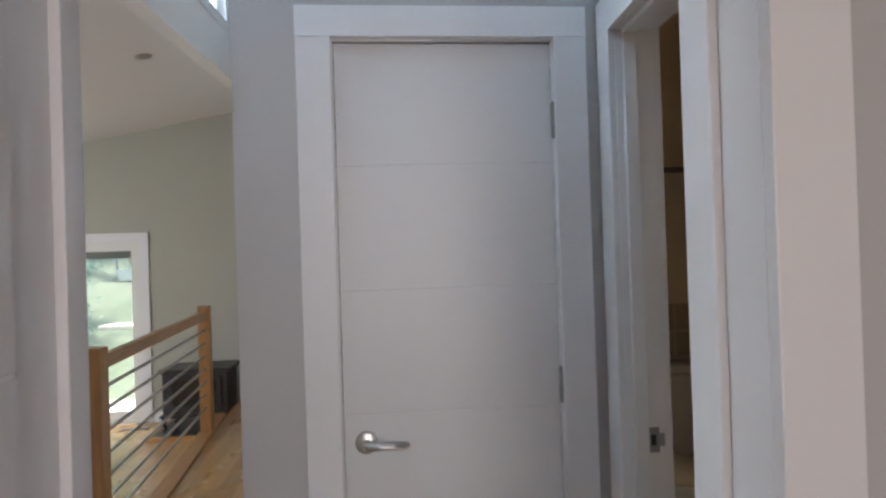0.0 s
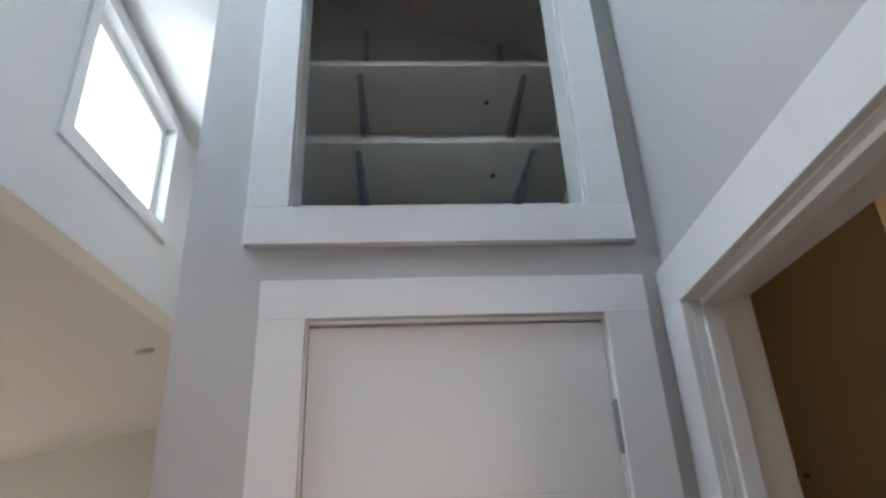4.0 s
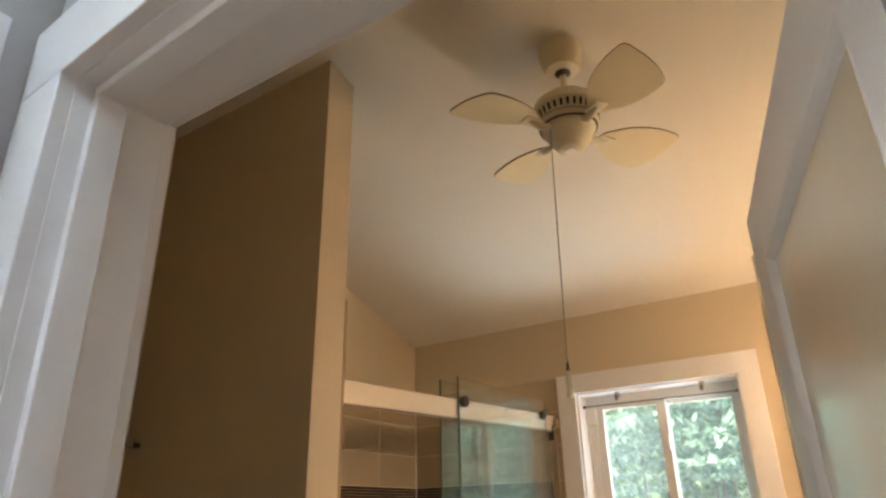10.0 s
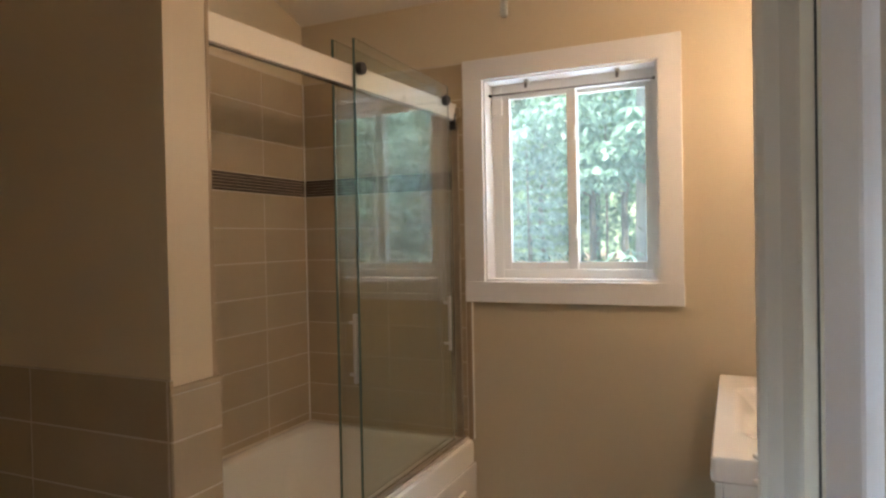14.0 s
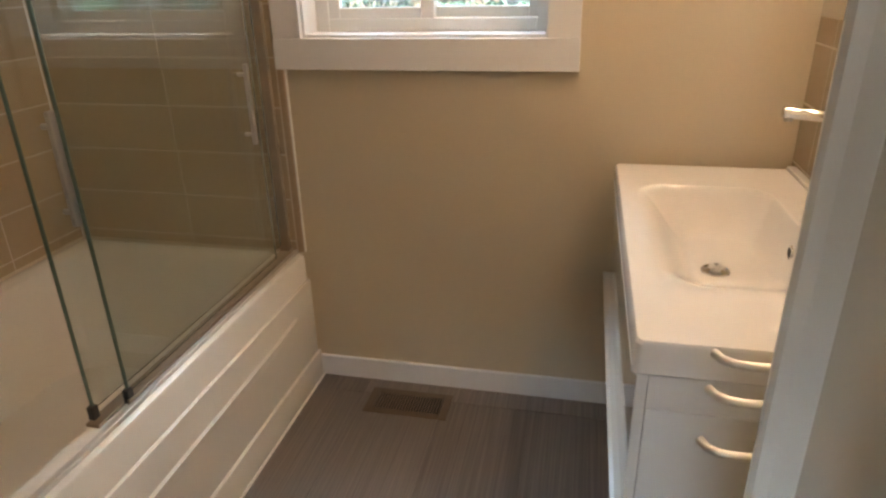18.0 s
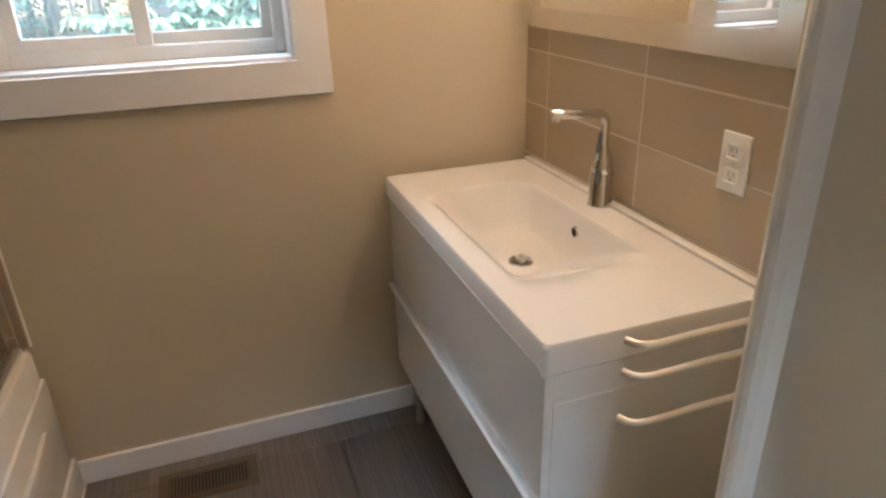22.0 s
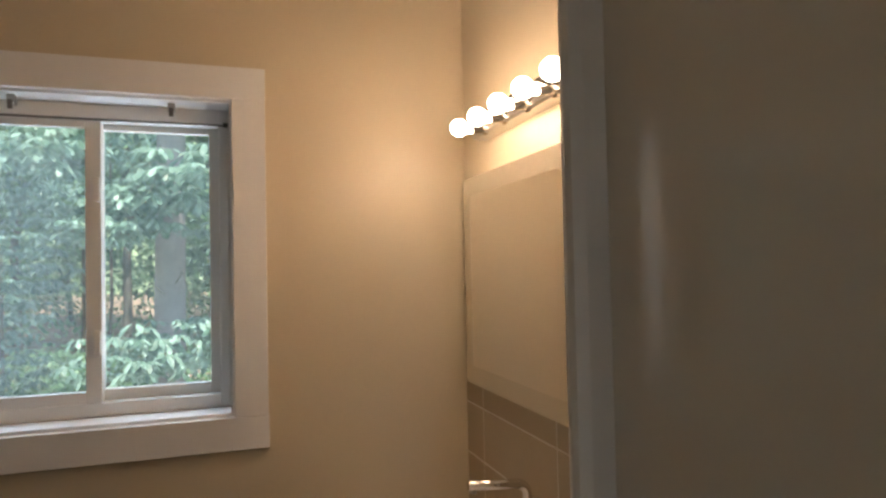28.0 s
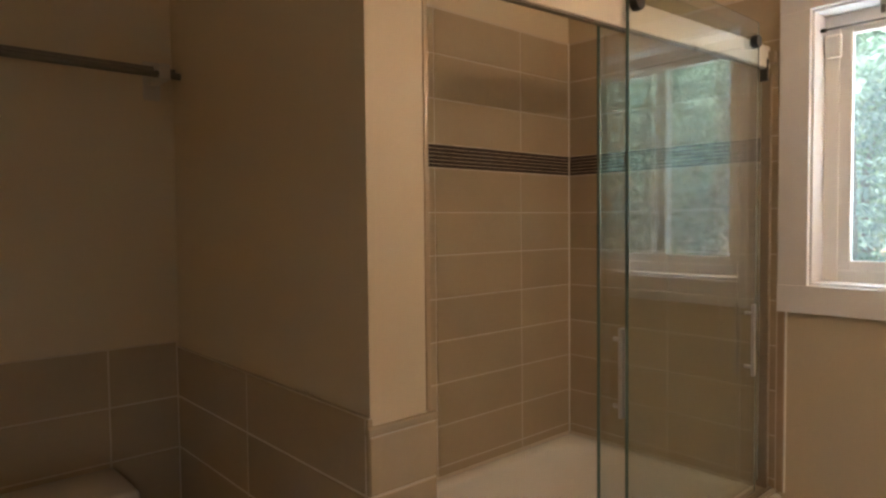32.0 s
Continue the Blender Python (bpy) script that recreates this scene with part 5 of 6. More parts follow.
def tile_mesh(name, w, h, axis, t=0.009, mt=TILE):
    """A tile with eased edges; face towards -y ("y"), -x ("x") or +y ("Y")."""
    bm = box(0, w, 0, t, 0, h, 0)
    bmesh.ops.bevel(bm, geom=[e for e in bm.edges if all(abs(v.co.y) < 1e-6 for v in e.verts)], offset=0.0016, segments=1, affect="EDGES")
    if axis == "x":
        bmesh.ops.transform(bm, matrix=Matrix(((0, 1, 0, 0), (1, 0, 0, 0), (0, 0, 1, 0), (0, 0, 0, 1))), verts=bm.verts)
    elif axis == "Y":
        bmesh.ops.transform(bm, matrix=Matrix.Diagonal((1, -1, 1, 1)), verts=bm.verts)
    elif axis == "X":
        bmesh.ops.transform(bm, matrix=Matrix(((0, -1, 0, 0), (1, 0, 0, 0), (0, 0, 1, 0), (0, 0, 0, 1))), verts=bm.verts)
    return finish(bm, name, mt)


CACHE = {}


def lay(parent, axis, plane, us, zs, skip=None):
    """Tiles between column lines us and row lines zs. plane: face of the tiles."""
    for a, b in zip(us, us[1:]):
        for c, d in zip(zs, zs[1:]):
            if skip and skip((a + b) / 2, (c + d) / 2):
                continue
            key = (axis, round(b - a, 4), round(d - c, 4))
            if key not in CACHE:
                CACHE[key] = tile_mesh("tile", b - a - GAP, d - c - GAP, axis)
            at = {"y": (a + GAP / 2, plane, c + GAP / 2), "Y": (a + GAP / 2, plane, c + GAP / 2), "x": (plane, a + GAP / 2, c + GAP / 2), "X": (plane, a + GAP / 2, c + GAP / 2)}[axis]
            piece("tile", CACHE[key], at, parent)


def mosaic(parent, axis, plane, u0, u1, z0, z1, rows=6):
    """A band of thin glass strips of uneven length, one joined mesh."""
    bm = bmesh.new()
    h = (z1 - z0) / rows
    rng = random.Random(4)
    for r in range(rows):
        u = u0 - rng.uniform(0, 0.15)
        while u < u1:
            w = rng.choice((0.09, 0.15, 0.15, 0.22))
            a, b = max(u, u0) + 0.001, min(u + w, u1) - 0.001
            if b - a > 0.004:
                c, d = z0 + r * h + 0.0011, z0 + (r + 1) * h - 0.0011
                p = plane + rng.uniform(-0.0006, 0.0006)
                if axis == "y":
                    box(a, b, p, p + 0.008, c, d, 0, bm)
                else:
                    box(p, p + 0.008, a, b, c, d, 0, bm)
            u += w
    ob = part("mosaic_strips", bm, MOSAIC, parent, "dark brown glass mosaic strips")
    return tagged(ob, kind="stuff")


ROWS_LOW = [0.514, 0.551, 0.706, 0.865, 1.023, 1.182, 1.343, 1.502, 1.664]
ROWS_HIGH = [1.752, 1.916, 2.078, 2.242]
YT, XT = 4.138, 4.160
tb = solid("tiled_back_wall", box(2.5655, XW, YT + 0.0012, YB - 0.0005, TZ - 0.02, 2.249), GROUT, "beige tiled shower wall with a dark mosaic band", "wall", "structure")
COLS = [2.577, 2.893, 3.366, 3.838, 4.1585]
lay(tb, "y", YT, COLS, ROWS_LOW)
lay(tb, "y", YT, COLS, ROWS_HIGH)
mosaic(tb, "y", YT - 0.001, 2.577, 4.1585, 1.666, 1.750)
part("corner_caulk", box(4.1545, 4.1595, YT - 0.004, YT + 0.001, TZ, 2.249, 0.0015), WHITE_PLASTIC, tb, "pale caulk line")
te = solid("tiled_end_wall", box(XT + 0.0012, XW - 0.0005, 3.236, YT + 0.004, TZ - 0.02, 2.249), GROUT, "beige tiled shower wall beside the window", "wall", "structure")
lay(te, "x", XT, [3.250, 3.671, YT - 0.001], ROWS_LOW)
lay(te, "x", XT, [3.250, 3.671, YT - 0.001], ROWS_HIGH)
mosaic(te, "x", XT - 0.001, 3.284, YT - 0.001, 1.666, 1.750)
part("edge_tile", box(XT, XW - 0.0005, 3.252, 3.281, 1.667, 1.749, 0.001), TILE, te)
part("edge_trim", box(XT - 0.001, XW - 0.0005, 3.226, 3.2485, TZ, 2.249, 0.003), mat("tan_edge_tile", (0.42, 0.32, 0.225), 0.25, 0.1, 60, 0.05, big=6), te, "tan bullnose edge tiles")
part("white_edge", box(XT + 0.003, XW - 0.0005, 3.2205, 3.2255, TZ, 2.249, 0.001), WHITE_PLASTIC, te)
tw = solid("tiled_wing_wall", box(2.5655, 2.5758, 3.262, YT, TZ - 0.02, 2.249), GROUT, "beige tiled shower wall on the wing wall", "wall", "structure")
lay(tw, "X", 2.577, [3.275, 3.671, YT - 0.001], ROWS_LOW)
lay(tw, "X", 2.577, [3.275, 3.671, YT - 0.001], ROWS_HIGH)
part("edge_trim", box(2.5655, 2.578, 3.249, 3.2605, 1.121, 2.249, 0.003), mat("tan_edge_tile", (0.42, 0.32, 0.225), 0.25, 0.1, 60, 0.05, big=6), tw, "tan bullnose edge tiles")
# backsplash
bs = solid("backsplash", box(V0 - 0.02, XW - 0.0005, YV + 0.0005, YV + 0.0078, VZ - 0.05, 1.30), GROUT, "beige tiled backsplash over the vanity", "backsplash", "structure")
lay(bs, "Y", YV + 0.009, [3.080, 3.105, 3.568, 4.030, 4.1715], [VZ - 0.045, VZ + 0.012, 1.066, 1.226, 1.297])
# tiled wainscot in the toilet nook and on the wing wall's end
WR = [0.097, 0.232, 0.390, 0.548, 0.706, 0.860, 1.000, 1.150]
nb = solid("tiled_nook_back", box(XD, 2.4395, YB - 0.0088, YB - 0.0005, 0.0, 1.150), GROUT, "tiled wainscot behind the toilet", "wall", "structure")
lay(nb, "y", YB - 0.010, [1.515, 1.795, 2.258, 2.430], WR)
nw = solid("tiled_nook_wing", box(2.4312, 2.4395, 3.244, YB - 0.006, 0.0, 1.136), GROUT, "tiled wainscot on the wing wall", "wall", "structure")
lay(nw, "x", 2.430, [3.240, 3.252, 3.713, YB - 0.011], WR[:-1] + [1.136])
ne = solid("tiled_wing_end", box(2.4345, 2.5795, 3.2407, 3.2495, 0.0, 1.104), GROUT, "tiled end of the wing wall", "wall", "structure")
lay(ne, "y", 3.2395, [2.430, 2.583], [0.0, 0.232, 0.390, 0.548, 0.706, 0.864, 1.000, 1.104])
part("cap_tile", box(2.428, 2.584, 3.238, 3.2497, 1.1045, 1.120, 0.003), TILE, ne, "tan cap tile")

# ---- boards and floor tiles ----
rng = random.Random(11)
fx = [XD - 0.058, 1.63, 2.24, 2.85, 3.46, 4.07, XW]
fy = [YV + 0.001, 1.79, 2.095, 2.40, 2.705, 3.01, 3.315, 3.62, 3.925, YB - 0.011]
FCACHE = {}
for i, (a, b) in enumerate(zip(fx, fx[1:])):
    for c, d in zip(fy, fy[1:]):
        if a > 2.5 and c > 3.3:
            continue
        key = (round(b - a, 3), round(d - c, 3))
        if key not in FCACHE:
            bm = box(0, b - a - 0.0018, 0, d - c - 0.0018, -0.010, 0.0)
            bmesh.ops.bevel(bm, geom=[e for e in bm.edges if all(abs(v.co.z) < 1e-6 for v in e.verts)], offset=0.0012, segments=1, affect="EDGES")
            FCACHE[key] = finish(bm, "floor_tile", FLOOR_TILE)
        piece("floor_tile", FCACHE[key], (a + 0.0009, c + 0.0009, 0.0), bath_floor)


def boards(parent, x0, x1, y0, y1, z, w, seed):
    r = random.Random(seed)
    cache = {}
    x = x0
    while x < x1 - 0.005:
        ww = min(w, x1 - x)
        y = y0 - r.uniform(0, 1.0)
        while y < y1:
            length = r.choice((0.7, 0.9, 1.2, 1.5))
            a, b = max(y, y0), min(y + length, y1)
            if b - a > 0.03:
                key = (round(ww, 3), round(b - a, 2))
                if key not in cache:
                    bm = box(0, ww - 0.0012, 0, round(b - a, 2) - 0.0012, -0.018, 0.0)
                    bmesh.ops.bevel(bm, geom=[e for e in bm.edges if all(abs(v.co.z) < 1e-6 for v in e.verts)], offset=0.001, segments=1, affect="EDGES")
                    cache[key] = finish(bm, "floor_board", OAK)
                piece("floor_board", cache[key], (x, a, z), parent)
            y += length
        x += w


boards(hall_floor, -0.739, XH, YN - 0.155, 8.499, 0.0, 0.125, 3)
boards(living_floor, -4.0, -0.762, 5.6, 8.499, FLOOR_L, 0.125, 5)
solid("floor_living_rest", box(-5.99, -0.762, YN, 5.598, FLOOR_L - 0.017, FLOOR_L), OAK, "oak boards of the living room", "floor", "structure")

# ---- outdoors ----
def height(x, y):
    h = -0.55
    if y > 9.2:
        h += 0.148 * min(y - 9.2, 26) * min(1.0, max(0.0, (8.0 - x) / 6.0)) * 1.0
    if x > 6.0:
        h += 0.02 * min(x - 6.0, 40)
    return h


def ground_sheet():
    bm = bmesh.new()
    cuts = [-400, -120, -50, -30] + [-20 + 2 * i for i in range(31)] + [50, 60, 80, 120, 400]
    grid = [[bm.verts.new((x, y, height(x, y) + (0.04 * noise.noise((x * 0.4, y * 0.4, 0)) if abs(x) < 60 and abs(y) < 60 else 0))) for x in cuts] for y in cuts]
    for r0, r1 in zip(grid, grid[1:]):
        for k in range(len(cuts) - 1):
            bm.faces.new((r0[k], r0[k + 1], r1[k + 1], r1[k]))
    return bm


def ground_material():
    m = mat("ground", (0.1, 0.1, 0.1), 0.95, 0.1, 20, 0.8)
    nt = m.node_tree
    b = nt.nodes["Principled BSDF"]
    geo = nt.nodes.new("ShaderNodeNewGeometry")
    sep = nt.nodes.new("ShaderNodeSeparateXYZ")
    nt.links.new(geo.outputs["Position"], sep.inputs[0])
    wood = nt.nodes.new("ShaderNodeMapRange")
    wood.inputs["From Min"].default_value, wood.inputs["From Max"].default_value = 3.0, 6.0
    nt.links.new(sep.outputs["X"], wood.inputs["Value"])
    n = nt.nodes.new("ShaderNodeTexNoise")
    n.inputs["Scale"].default_value, n.inputs["Detail"].default_value = 1.3, 8.0
    nt.links.new(geo.outputs["Position"], n.inputs["Vector"])

    def two(a, c):
        r = nt.nodes.new("ShaderNodeValToRGB")
        r.color_ramp.elements[0].color, r.color_ramp.elements[1].color = (*a, 1), (*c, 1)
        r.color_ramp.elements[0].position, r.color_ramp.elements[1].position = 0.35, 0.68
        nt.links.new(n.outputs["Fac"], r.inputs[0])
        return r

    grass, litter = two((0.085, 0.12, 0.075), (0.155, 0.185, 0.13)), two((0.10, 0.07, 0.05), (0.28, 0.20, 0.145))
    mix = nt.nodes.new("ShaderNodeMix")
    mix.data_type = "RGBA"
    nt.links.new(wood.outputs[0], mix.inputs[0])
    nt.links.new(grass.outputs[0], mix.inputs[6])
    nt.links.new(litter.outputs[0], mix.inputs[7])
    nt.links.new(mix.outputs[2], b.inputs["Base Color"])
    return m


solid("ground", ground_sheet(), ground_material(), "lawn and leaf-strewn forest ground round the house", "ground", "structure")


def leaf_material(name, dark, light):
    m = bpy.data.materials.new(name)
    m.use_nodes = True
    nt = m.node_tree
    b = nt.nodes["Principled BSDF"]
    geo = nt.nodes.new("ShaderNodeNewGeometry")
    r = nt.nodes.new("ShaderNodeValToRGB")
    r.color_ramp.elements[0].color, r.color_ramp.elements[1].color = (*dark, 1), (*light, 1)
    nt.links.new(geo.outputs["Random Per Island"], r.inputs[0])
    nt.links.new(r.outputs[0], b.inputs["Base Color"])
    b.inputs["Roughness"].default_value = 0.42
    tr = nt.nodes.new("ShaderNodeBsdfTranslucent")
    nt.links.new(r.outputs[0], tr.inputs["Color"])
    mx = nt.nodes.new("ShaderNodeMixShader")
    mx.inputs[0].default_value = 0.5
    out = nt.nodes["Material Output"]
    nt.links.new(b.outputs[0], mx.inputs[1])
    nt.links.new(tr.outputs[0], mx.inputs[2])
    nt.links.new(mx.outputs[0], out.inputs["Surface"])
    return m


LEAF_A = leaf_material("forest_leaf", (0.055, 0.13, 0.075), (0.25, 0.43, 0.235))
LEAF_B = leaf_material("broad_leaf", (0.09, 0.19, 0.14), (0.36, 0.54, 0.46))
LEAF_C = leaf_material("sapling_leaf", (0.05, 0.13, 0.10), (0.31, 0.48, 0.41))


def leaves(name, count, radius, size, seed, material, flat=0.7, clumps=14, droop=0.35):
    """A crown: leaves gathered in clumps with gaps between them; each leaf a folded blade of six corners."""
    r = np.random.RandomState(seed)
    cen = r.normal(size=(clumps, 3))
    cen /= np.linalg.norm(cen, axis=1)[:, None]
    cen *= (radius * r.uniform(0.25, 1.0, clumps) ** 0.6)[:, None]
    cen[:, 2] *= flat
    which = r.randint(0, clumps, count)
    spread = radius * r.uniform(0.16, 0.36, clumps)
    p = cen[which] + r.normal(size=(count, 3)) * spread[which][:, None] * [1, 1, 0.75 - 0.5 * droop]
    d = r.normal(size=(count, 3)) + [0, 0, -droop]
    d /= np.linalg.norm(d, axis=1)[:, None]
    up = r.normal(size=(count, 3)) * 0.5 + [0, 0, 1]
    s = np.cross(d, up)
    s /= np.linalg.norm(s, axis=1)[:, None]
    n = np.cross(s, d)
    ln = size * r.uniform(0.6, 1.25, count)[:, None]
    w = ln * 0.26
    v = np.stack([p, p + d * ln * 0.35 + s * w + n * ln * 0.06, p + d * ln * 0.75 + s * w * 0.8 + n * ln * 0.05, p + d * ln, p + d * ln * 0.75 - s * w * 0.8 + n * ln * 0.05, p + d * ln * 0.35 - s * w + n * ln * 0.06], 1).reshape(-1, 3)
    i = np.arange(count)[:, None] * 6
    quads = np.concatenate([i + [0, 1, 2, 3], i + [0, 3, 4, 5]], 0)
    me = bpy.data.meshes.new(name)
    me.from_pydata(v.tolist(), [], quads.tolist())
    me.materials.append(material)
    return me


def whorls(name, tips, radius, size, seed, material, flat=0.42):
    """A spray of broad leaves: whorls of six or seven drooping obovate leaves at the twig tips, layered with gaps."""
    r = np.random.RandomState(seed)
    p = r.normal(size=(tips, 3))
    p /= np.linalg.norm(p, axis=1)[:, None]
    p *= (radius * r.uniform(0.15, 1.0, tips) ** 0.5)[:, None]
    p[:, 2] = np.round(p[:, 2] * flat / 0.16) * 0.16 + r.uniform(-0.04, 0.04, tips)
    verts, faces = [], []
    for q in p:
        n = r.randint(5, 8)
        turn, tip = r.uniform(0, 6.28), size * r.uniform(0.75, 1.2)
        for k in range(n):
            a = turn + 6.28 * k / n + r.uniform(-0.25, 0.25)
            out = np.array((math.cos(a), math.sin(a), 0.0))
            side = np.array((-out[1], out[0], 0.0)) + (0, 0, r.uniform(-0.35, 0.35))
            ln, dip = tip * r.uniform(0.75, 1.1), r.uniform(0.25, 0.95)
            b = len(verts)
            spine = [q + out * ln * f + np.array((0, 0, -dip * ln * f * f)) for f in (0.04, 0.4, 0.72, 0.9, 1.0)]
            verts.append(spine[0])
            for c, w in zip(spine[1:4], (0.13, 0.22, 0.15)):
                verts += [c + side * ln * w, c + (0, 0, -0.03 * ln), c - side * ln * w]
            verts.append(spine[4])
            faces += [(b, b + 1, b + 2), (b, b + 2, b + 3), (b + 1, b + 4, b + 5, b + 2), (b + 2, b + 5, b + 6, b + 3), (b + 4, b + 7, b + 8, b + 5), (b + 5, b + 8, b + 9, b + 6), (b + 7, b + 10, b + 8), (b + 8, b + 10, b + 9)]
    me = bpy.data.meshes.new(name)
    me.from_pydata([tuple(v) for v in verts], [], faces)
    me.materials.append(material)
    return me


CROWNS = [leaves("crown", 2100, 1.9, 0.15, 20 + k, LEAF_A, 0.75, 20) for k in range(3)]
NEAR_CROWNS = [whorls("crown", 100, 0.62, 0.125, 40 + k, LEAF_B) for k in range(3)]
SAPLING_CROWNS = [whorls("crown", 170, 0.66, 0.092, 50 + k, LEAF_C, 0.6) for k in range(3)]


def trunk_mesh(h, r, seed, limbs=5):
    q = random.Random(seed)
    pts = [(0.06 * q.uniform(-1, 1) * i, 0.06 * q.uniform(-1, 1) * i, h * i / 6) for i in range(7)]
    bm = tube(pts, [r * (1.25 if i == 0 else 1.0) * (1 - 0.11 * i) for i in range(7)], 12)
    for k in range(limbs):
        z = h * q.uniform(0.35, 0.9)
        a = q.uniform(0, 6.28)
        ln = q.uniform(0.9, 1.9)
        i = int(z / h * 6)
        bx, by = pts[i][0], pts[i][1]
        tube([(bx, by, z), (bx + math.cos(a) * ln * 0.5, by + math.sin(a) * ln * 0.5, z + 0.25 * ln), (bx + math.cos(a) * ln, by + math.sin(a) * ln, z + 0.35 * ln)], [r * 0.3, r * 0.2, r * 0.06], 6, bm)
    return finish(bm, "trunk", BARK, True)


TRUNKS = [trunk_mesh(9.0, 0.17, 3), trunk_mesh(8.0, 0.10, 5), trunk_mesh(10.0, 0.24, 9)]


def tree(x, y, kind, crowns, label, group="forest trees"):
    z = height(x, y) - 0.05
    t = thing("tree", (x, y, z), label, "tree", group)
    ob = new("trunk", TRUNKS[kind])
    ob.parent = t
    ob.rotation_euler.z = (x * 7.3 + y * 3.1) % 6.28
    for k, (dx, dy, dz, sc) in enumerate(crowns):
        c = new("crown", CROWNS[(kind + k) % 3])
        c.parent = t
        c.location, c.scale = (dx, dy, dz), (sc, sc, sc)
        c.rotation_euler.z = (x * 5.1 + k * 2.2) % 6.28
    return t


tr = random.Random(17)
for k in range(64):
    a = radians(tr.uniform(-58, 46))
    d = tr.uniform(11, 34)
    if radians(4) < a < radians(19) and d < 20:
        d += 10
    x, y = 3.0 + d * math.cos(a), 2.6 + d * math.sin(a)
    cs = [(tr.uniform(-1.2, 1.2), tr.uniform(-1.2, 1.2), h + tr.uniform(-0.4, 0.4), tr.uniform(0.8, 1.35)) for h in (1.5 + tr.uniform(0, 1.3), 3.4, 5.2, 7.0)]
    tree(x, y, tr.randint(0, 1), cs, "slender forest tree with layered green leaves")
big = thing("tree", (8.0, 2.87, height(8.0, 2.87) - 0.05), "stout pale grey-barked tree with drooping broad leaves", "tree", "forest trees")
part("trunk", tube([(0, 0, 0), (0.01, 0.02, 1.2), (0.0, 0.0, 2.6), (0.03, -0.02, 4.5), (0.0, 0.03, 7.0), (0.05, 0.0, 10.0)], [0.17, 0.128, 0.118, 0.105, 0.085, 0.04], 18), PALE_BARK, big, "", True, True)
for k, (dx, dy, dz, s) in enumerate(((-0.55, -0.22, 1.72, 0.85), (-0.72, 0.24, 1.64, 0.72), (-0.50, 0.10, 2.72, 0.85), (-0.55, -0.30, 2.95, 0.95), (-0.40, 0.45, 2.62, 0.75), (-0.70, -0.75, 2.45, 0.6), (-0.45, 0.75, 3.15, 0.9), (-0.2, 0.2, 3.9, 1.1), (0.3, -0.9, 3.8, 1.2), (-0.2, -1.5, 3.3, 1.1), (0.1, 1.3, 3.7, 1.2))):
    z0 = dz + 0.45
    part("branch", tube([(0, 0, z0 - 0.1), (dx * 0.5, dy * 0.5, z0 + 0.06), (dx, dy, dz + 0.1), (dx * 1.25, dy * 1.2, dz - 0.05)], [0.005, 0.004, 0.003, 0.0015], 6), BARK, big, "", True, True)
    c = new("crown", NEAR_CROWNS[k % 3])
    c.parent = big
    c.location, c.scale = (dx, dy, dz), (s, s, s)
    c.rotation_euler.z = k * 1.3
for x, y, kind in ((17.3, 4.45, 1), (17.8, 5.32, 1), (19.5, 7.05, 1), (16.4, 2.1, 0)):
    tree(x, y, kind, [(0.5, -0.5, 5.2, 1.0), (-0.3, 0.6, 6.6, 1.2)], "slender dark forest tree")
for k, (x, y, z, s, ci) in enumerate(((9.8, 4.6, 1.75, 1.1, 0), (10.8, 5.6, 2.6, 1.3, 1), (10.2, 1.7, 1.3, 0.9, 1), (9.0, 4.4, 2.5, 1.0, 2), (9.4, 4.9, 0.3, 0.8, 0), (9.6, 3.75, 2.35, 0.8, 1), (9.2, 4.5, 0.75, 0.85, 2), (10.6, 5.1, 1.2, 1.2, 2), (9.6, 2.1, 2.1, 1.0, 0), (10.0, 1.0, 1.2, 1.2, 2), (9.4, -0.6, 1.9, 1.3, 1), (10.6, -1.2, 2.6, 1.4, 0), (9.2, -1.6, 1.2, 1.2, 2), (10.4, -3.0, 2.2, 1.4, 1), (8.9, 1.1, 2.4, 1.1, 1), (10.4, 3.7, 3.2, 1.3, 2), (8.6, 0.2, 2.8, 1.2, 0))):
    z0 = height(x, y)
    t = thing("sapling", (x, y, z0 - 0.03), "young broad-leaved tree with pale sunlit leaves", "tree", "saplings")
    part("stem", tube([(x + 0.15, y + 0.1, z0 - 0.03), (x + 0.05, y, (z0 + z) / 2), (x, y, z + 0.2)], [0.022, 0.016, 0.008], 8), BARK, t, "", True)
    c = new("crown", SAPLING_CROWNS[ci])
    c.parent = t
    c.location, c.scale = (0, 0, z - z0 + 0.03), (s, s, s)
    c.rotation_euler.z = k * 1.3
SHRUB = leaves("leaf_mass", 1500, 0.9, 0.13, 71, LEAF_A, 0.6, 12)
for k in range(24):
    a, d = radians(-20 + 2.6 * k), 7.6 + (k * 37 % 11) * 0.62
    x, y = 3.0 + d * math.cos(a), 2.6 + d * math.sin(a)
    s = thing("shrub", (x, y, height(x, y)), "low green forest shrub", "shrub", "forest shrubs")
    c = new("leaf_mass", SHRUB)
    c.parent = s
    c.location, c.rotation_euler.z = (0, 0, 0.35), k * 0.9
    c.scale = (0.9, 0.9, 0.7)


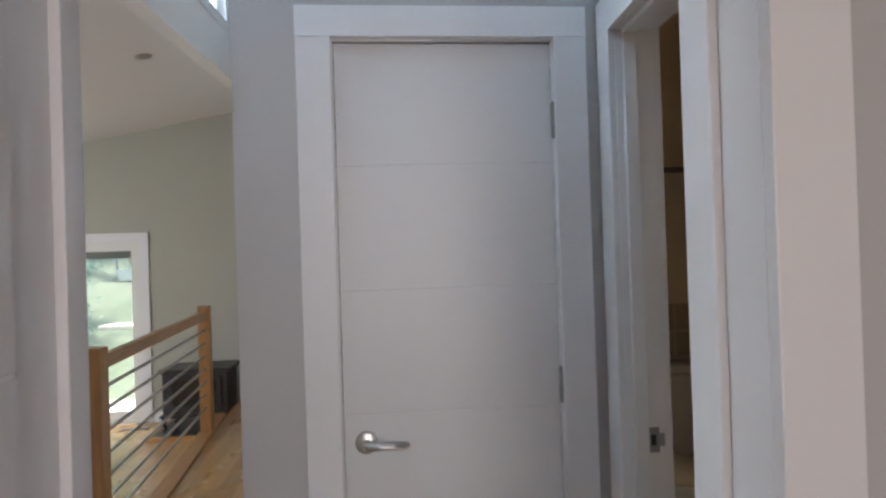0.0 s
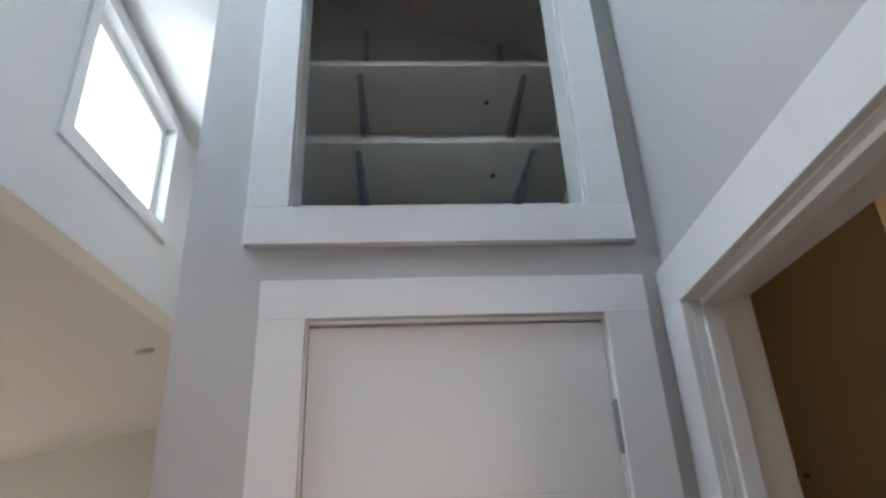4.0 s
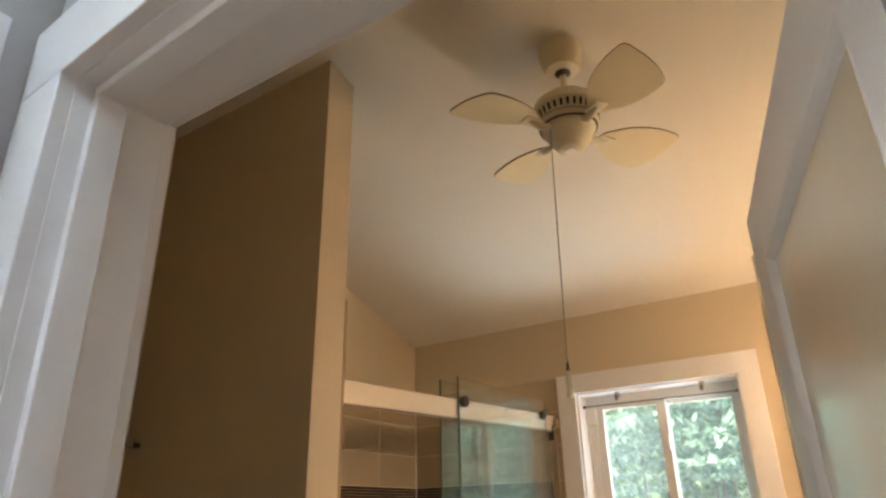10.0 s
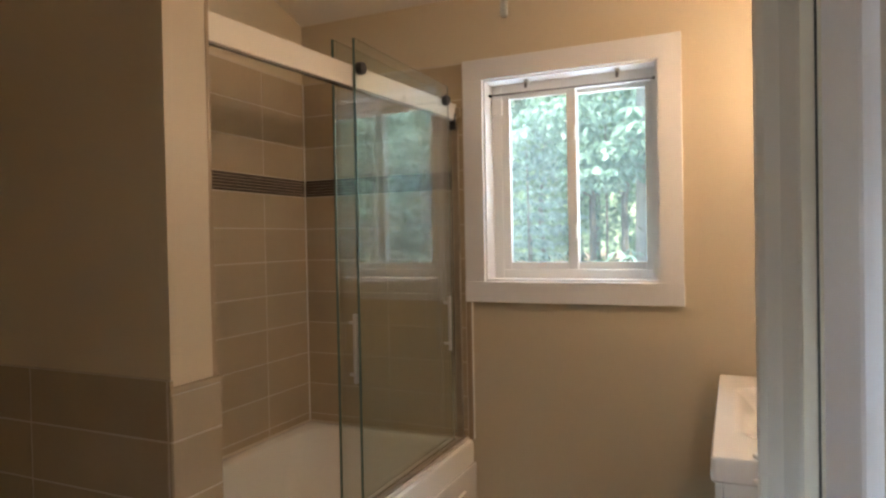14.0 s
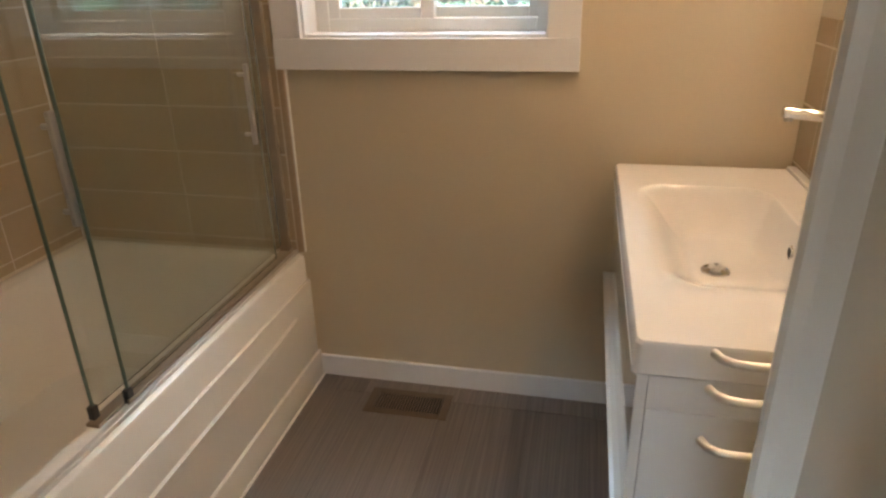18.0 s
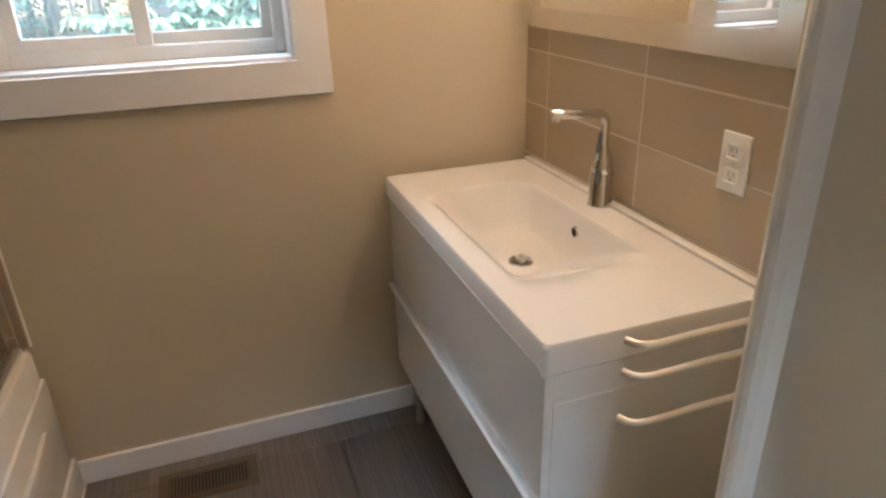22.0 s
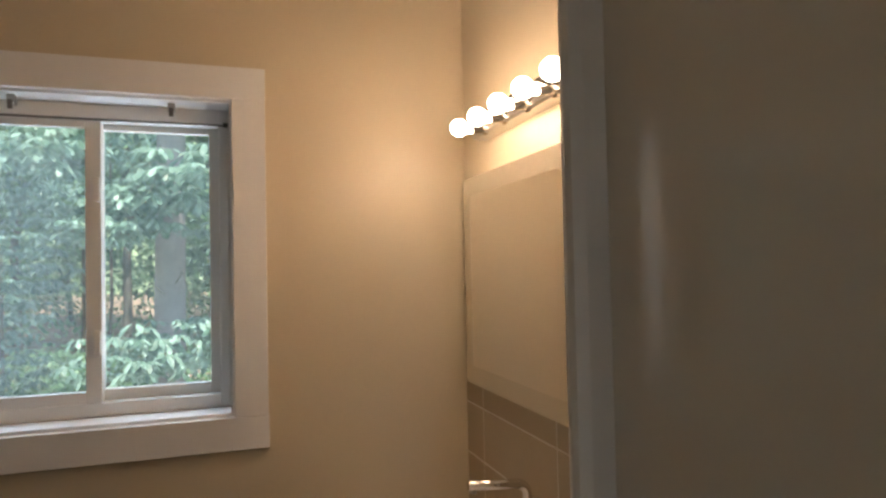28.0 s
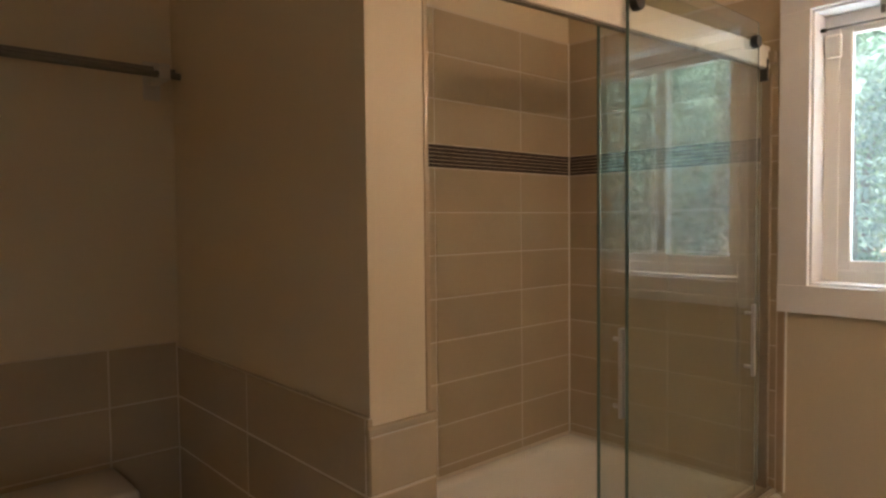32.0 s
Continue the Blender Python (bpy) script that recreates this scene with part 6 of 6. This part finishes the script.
def backdrop_material():
    m = bpy.data.materials.new("far_woods_glow")
    m.use_nodes = True
    nt = m.node_tree
    b = nt.nodes["Principled BSDF"]
    geo = nt.nodes.new("ShaderNodeNewGeometry")
    n = nt.nodes.new("ShaderNodeTexNoise")
    n.inputs["Scale"].default_value, n.inputs["Detail"].default_value = 0.8, 9.0
    nt.links.new(geo.outputs["Position"], n.inputs["Vector"])
    # pale flecks over dark green: sunlit and shaded leaves put into the colour
    r = nt.nodes.new("ShaderNodeValToRGB")
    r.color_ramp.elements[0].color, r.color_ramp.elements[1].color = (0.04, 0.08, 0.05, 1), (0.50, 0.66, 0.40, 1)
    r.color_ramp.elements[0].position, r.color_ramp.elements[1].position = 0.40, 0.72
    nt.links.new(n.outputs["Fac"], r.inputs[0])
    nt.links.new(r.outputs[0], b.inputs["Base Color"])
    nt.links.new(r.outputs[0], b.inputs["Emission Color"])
    # the woods glow by themselves, in place of daylight falling on them
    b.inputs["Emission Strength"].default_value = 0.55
    b.inputs["Roughness"].default_value = 0.9
    return m


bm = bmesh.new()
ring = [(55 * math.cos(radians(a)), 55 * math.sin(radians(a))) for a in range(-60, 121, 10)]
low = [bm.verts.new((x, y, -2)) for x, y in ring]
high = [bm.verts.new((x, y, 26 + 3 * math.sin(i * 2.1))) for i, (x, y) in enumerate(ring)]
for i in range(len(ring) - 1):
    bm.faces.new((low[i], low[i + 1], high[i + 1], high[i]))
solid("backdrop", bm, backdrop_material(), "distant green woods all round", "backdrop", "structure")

# garden beyond the sliding door
GARDEN = leaves("leaf_mass", 4200, 1.0, 0.085, 81, LEAF_C, 0.75, 12)
for x, y, sc in ((-5.75, 13.2, 1.1), (-6.6, 14.6, 1.3), (-8.4, 20.6, 1.0), (-10.0, 19.4, 1.3), (-4.2, 21.0, 0.9), (-2.2, 20.6, 1.1), (-9.2, 24.5, 1.8), (-5.4, 25.0, 2.0), (-1.5, 25.5, 1.9)):
    s = thing("garden_shrub", (x, y, height(x, y)), "rounded pale green garden shrub", "shrub", "garden shrubs")
    c = new("leaf_mass", GARDEN)
    c.parent = s
    c.location, c.scale = (0, 0, 0.75 * sc), (sc, sc, sc)
    part("stem", tube([(x, y, height(x, y) - 0.05), (x, y, height(x, y) + 0.6)], [0.05, 0.03], 8), BARK, s)


def lilies(cx, cy, seed):
    z0 = height(cx, cy)
    lily = thing("lily_clump", (cx, cy, z0), "clump of orange lilies with strap leaves", "flowers", "lily clumps")
    bm = bmesh.new()
    q = random.Random(seed)
    for k in range(150):
        a, r0, ln = q.uniform(0, 6.28), q.uniform(0, 0.35), q.uniform(0.45, 0.85)
        x, y = cx + r0 * math.cos(a) * 1.3, cy + r0 * math.sin(a)
        c, s_ = math.cos(a + q.uniform(-0.8, 0.8)), math.sin(a)
        pts = [(x + c * ln * f * f * 0.55, y + s_ * ln * f * f * 0.55, z0 + ln * (f - 0.45 * f * f * f)) for f in (0, 0.35, 0.7, 1.0)]
        prev = None
        for i, pnt in enumerate(pts):
            w = 0.016 * (1 - i / 3.2)
            cur = (bm.verts.new((pnt[0] - s_ * w, pnt[1] + c * w, pnt[2])), bm.verts.new((pnt[0] + s_ * w, pnt[1] - c * w, pnt[2])))
            if prev:
                bm.faces.new((prev[0], prev[1], cur[1], cur[0]))
            prev = cur
    part("strap_leaves", bm, LEAF_B, lily)
    for k in range(9):
        x, y, z = cx + q.uniform(-0.45, 0.45), cy + q.uniform(-0.3, 0.3), z0 + q.uniform(0.55, 0.85)
        part("flower", lathe([(0.004, 0.0), (0.02, 0.03), (0.055, 0.06), (0.06, 0.055), (0.03, 0.03), (0.0, 0.015)], (x, y, z), 7), FLOWER, lily, "orange lily flower")


lilies(-4.35, 10.9, 6)
lilies(-6.05, 20.3, 7)
fence = thing("garden_fence", (-3.5, 22.0, height(-3.5, 22.0)), "weathered wooden post and rail fence", "fence")
for i in range(7):
    x = -9 + i * 2.0
    z = height(x, 22.0)
    part("post", box(x - 0.06, x + 0.06, 21.94, 22.06, z - 0.1, z + 1.15, 0.008), WEATHERED, fence)
    if i < 6:
        for dz in (0.35, 0.68, 1.0):
            part("rail", box(x + 0.06, x + 1.94, 21.97, 22.03, z + dz - 0.05, z + dz + 0.05, 0.006), WEATHERED, fence)
young = thing("young_tree", (-6.63, 20.0, height(-6.63, 20.0)), "slim young garden tree on the lawn's edge", "tree")
part("trunk", tube([(0, 0, -0.05), (-0.04, 0.0, 0.4), (-0.12, 0.02, 0.9)], [0.05, 0.035, 0.02], 9), PALE_BARK, young, "", True, True)
c = new("crown", GARDEN)
c.parent = young
c.location, c.scale = (-0.1, 0, 1.15), (0.62, 0.62, 0.55)
planter = thing("planter_tub", (-6.05, 19.6, height(-6.05, 19.6)), "pale oval tub planter at the lawn's edge", "planter")
part("tub", lathe([(0.36, -0.02), (0.40, 0.02), (0.44, 0.26), (0.46, 0.30), (0.42, 0.30), (0.40, 0.24), (0.0, 0.22)], (-6.05, 19.6, height(-6.05, 19.6)), 28), mat("grey_white_tub", (0.62, 0.64, 0.66), 0.6, 0.1, 40, 0.2), planter, "", True)
solid("stepping_slab", box(-4.75, -3.75, 14.0, 14.9, height(-4.2, 14.4) - 0.1, height(-4.2, 14.4) + 0.03, 0.02), mat("pale_slab", (0.62, 0.58, 0.52), 0.9, 0.12, 40, 0.4, big=3), "pale stone slab lying on the lawn", "paving slab")
solid("patio", box(-5.0, -0.5, 8.66, 10.0, -0.6, FLOOR_L - 0.03, 0.01), mat("pale_concrete", (0.55, 0.53, 0.50), 0.85, 0.12, 60, 0.4, big=2), "pale concrete patio step outside the sliding door", "patio", "structure")
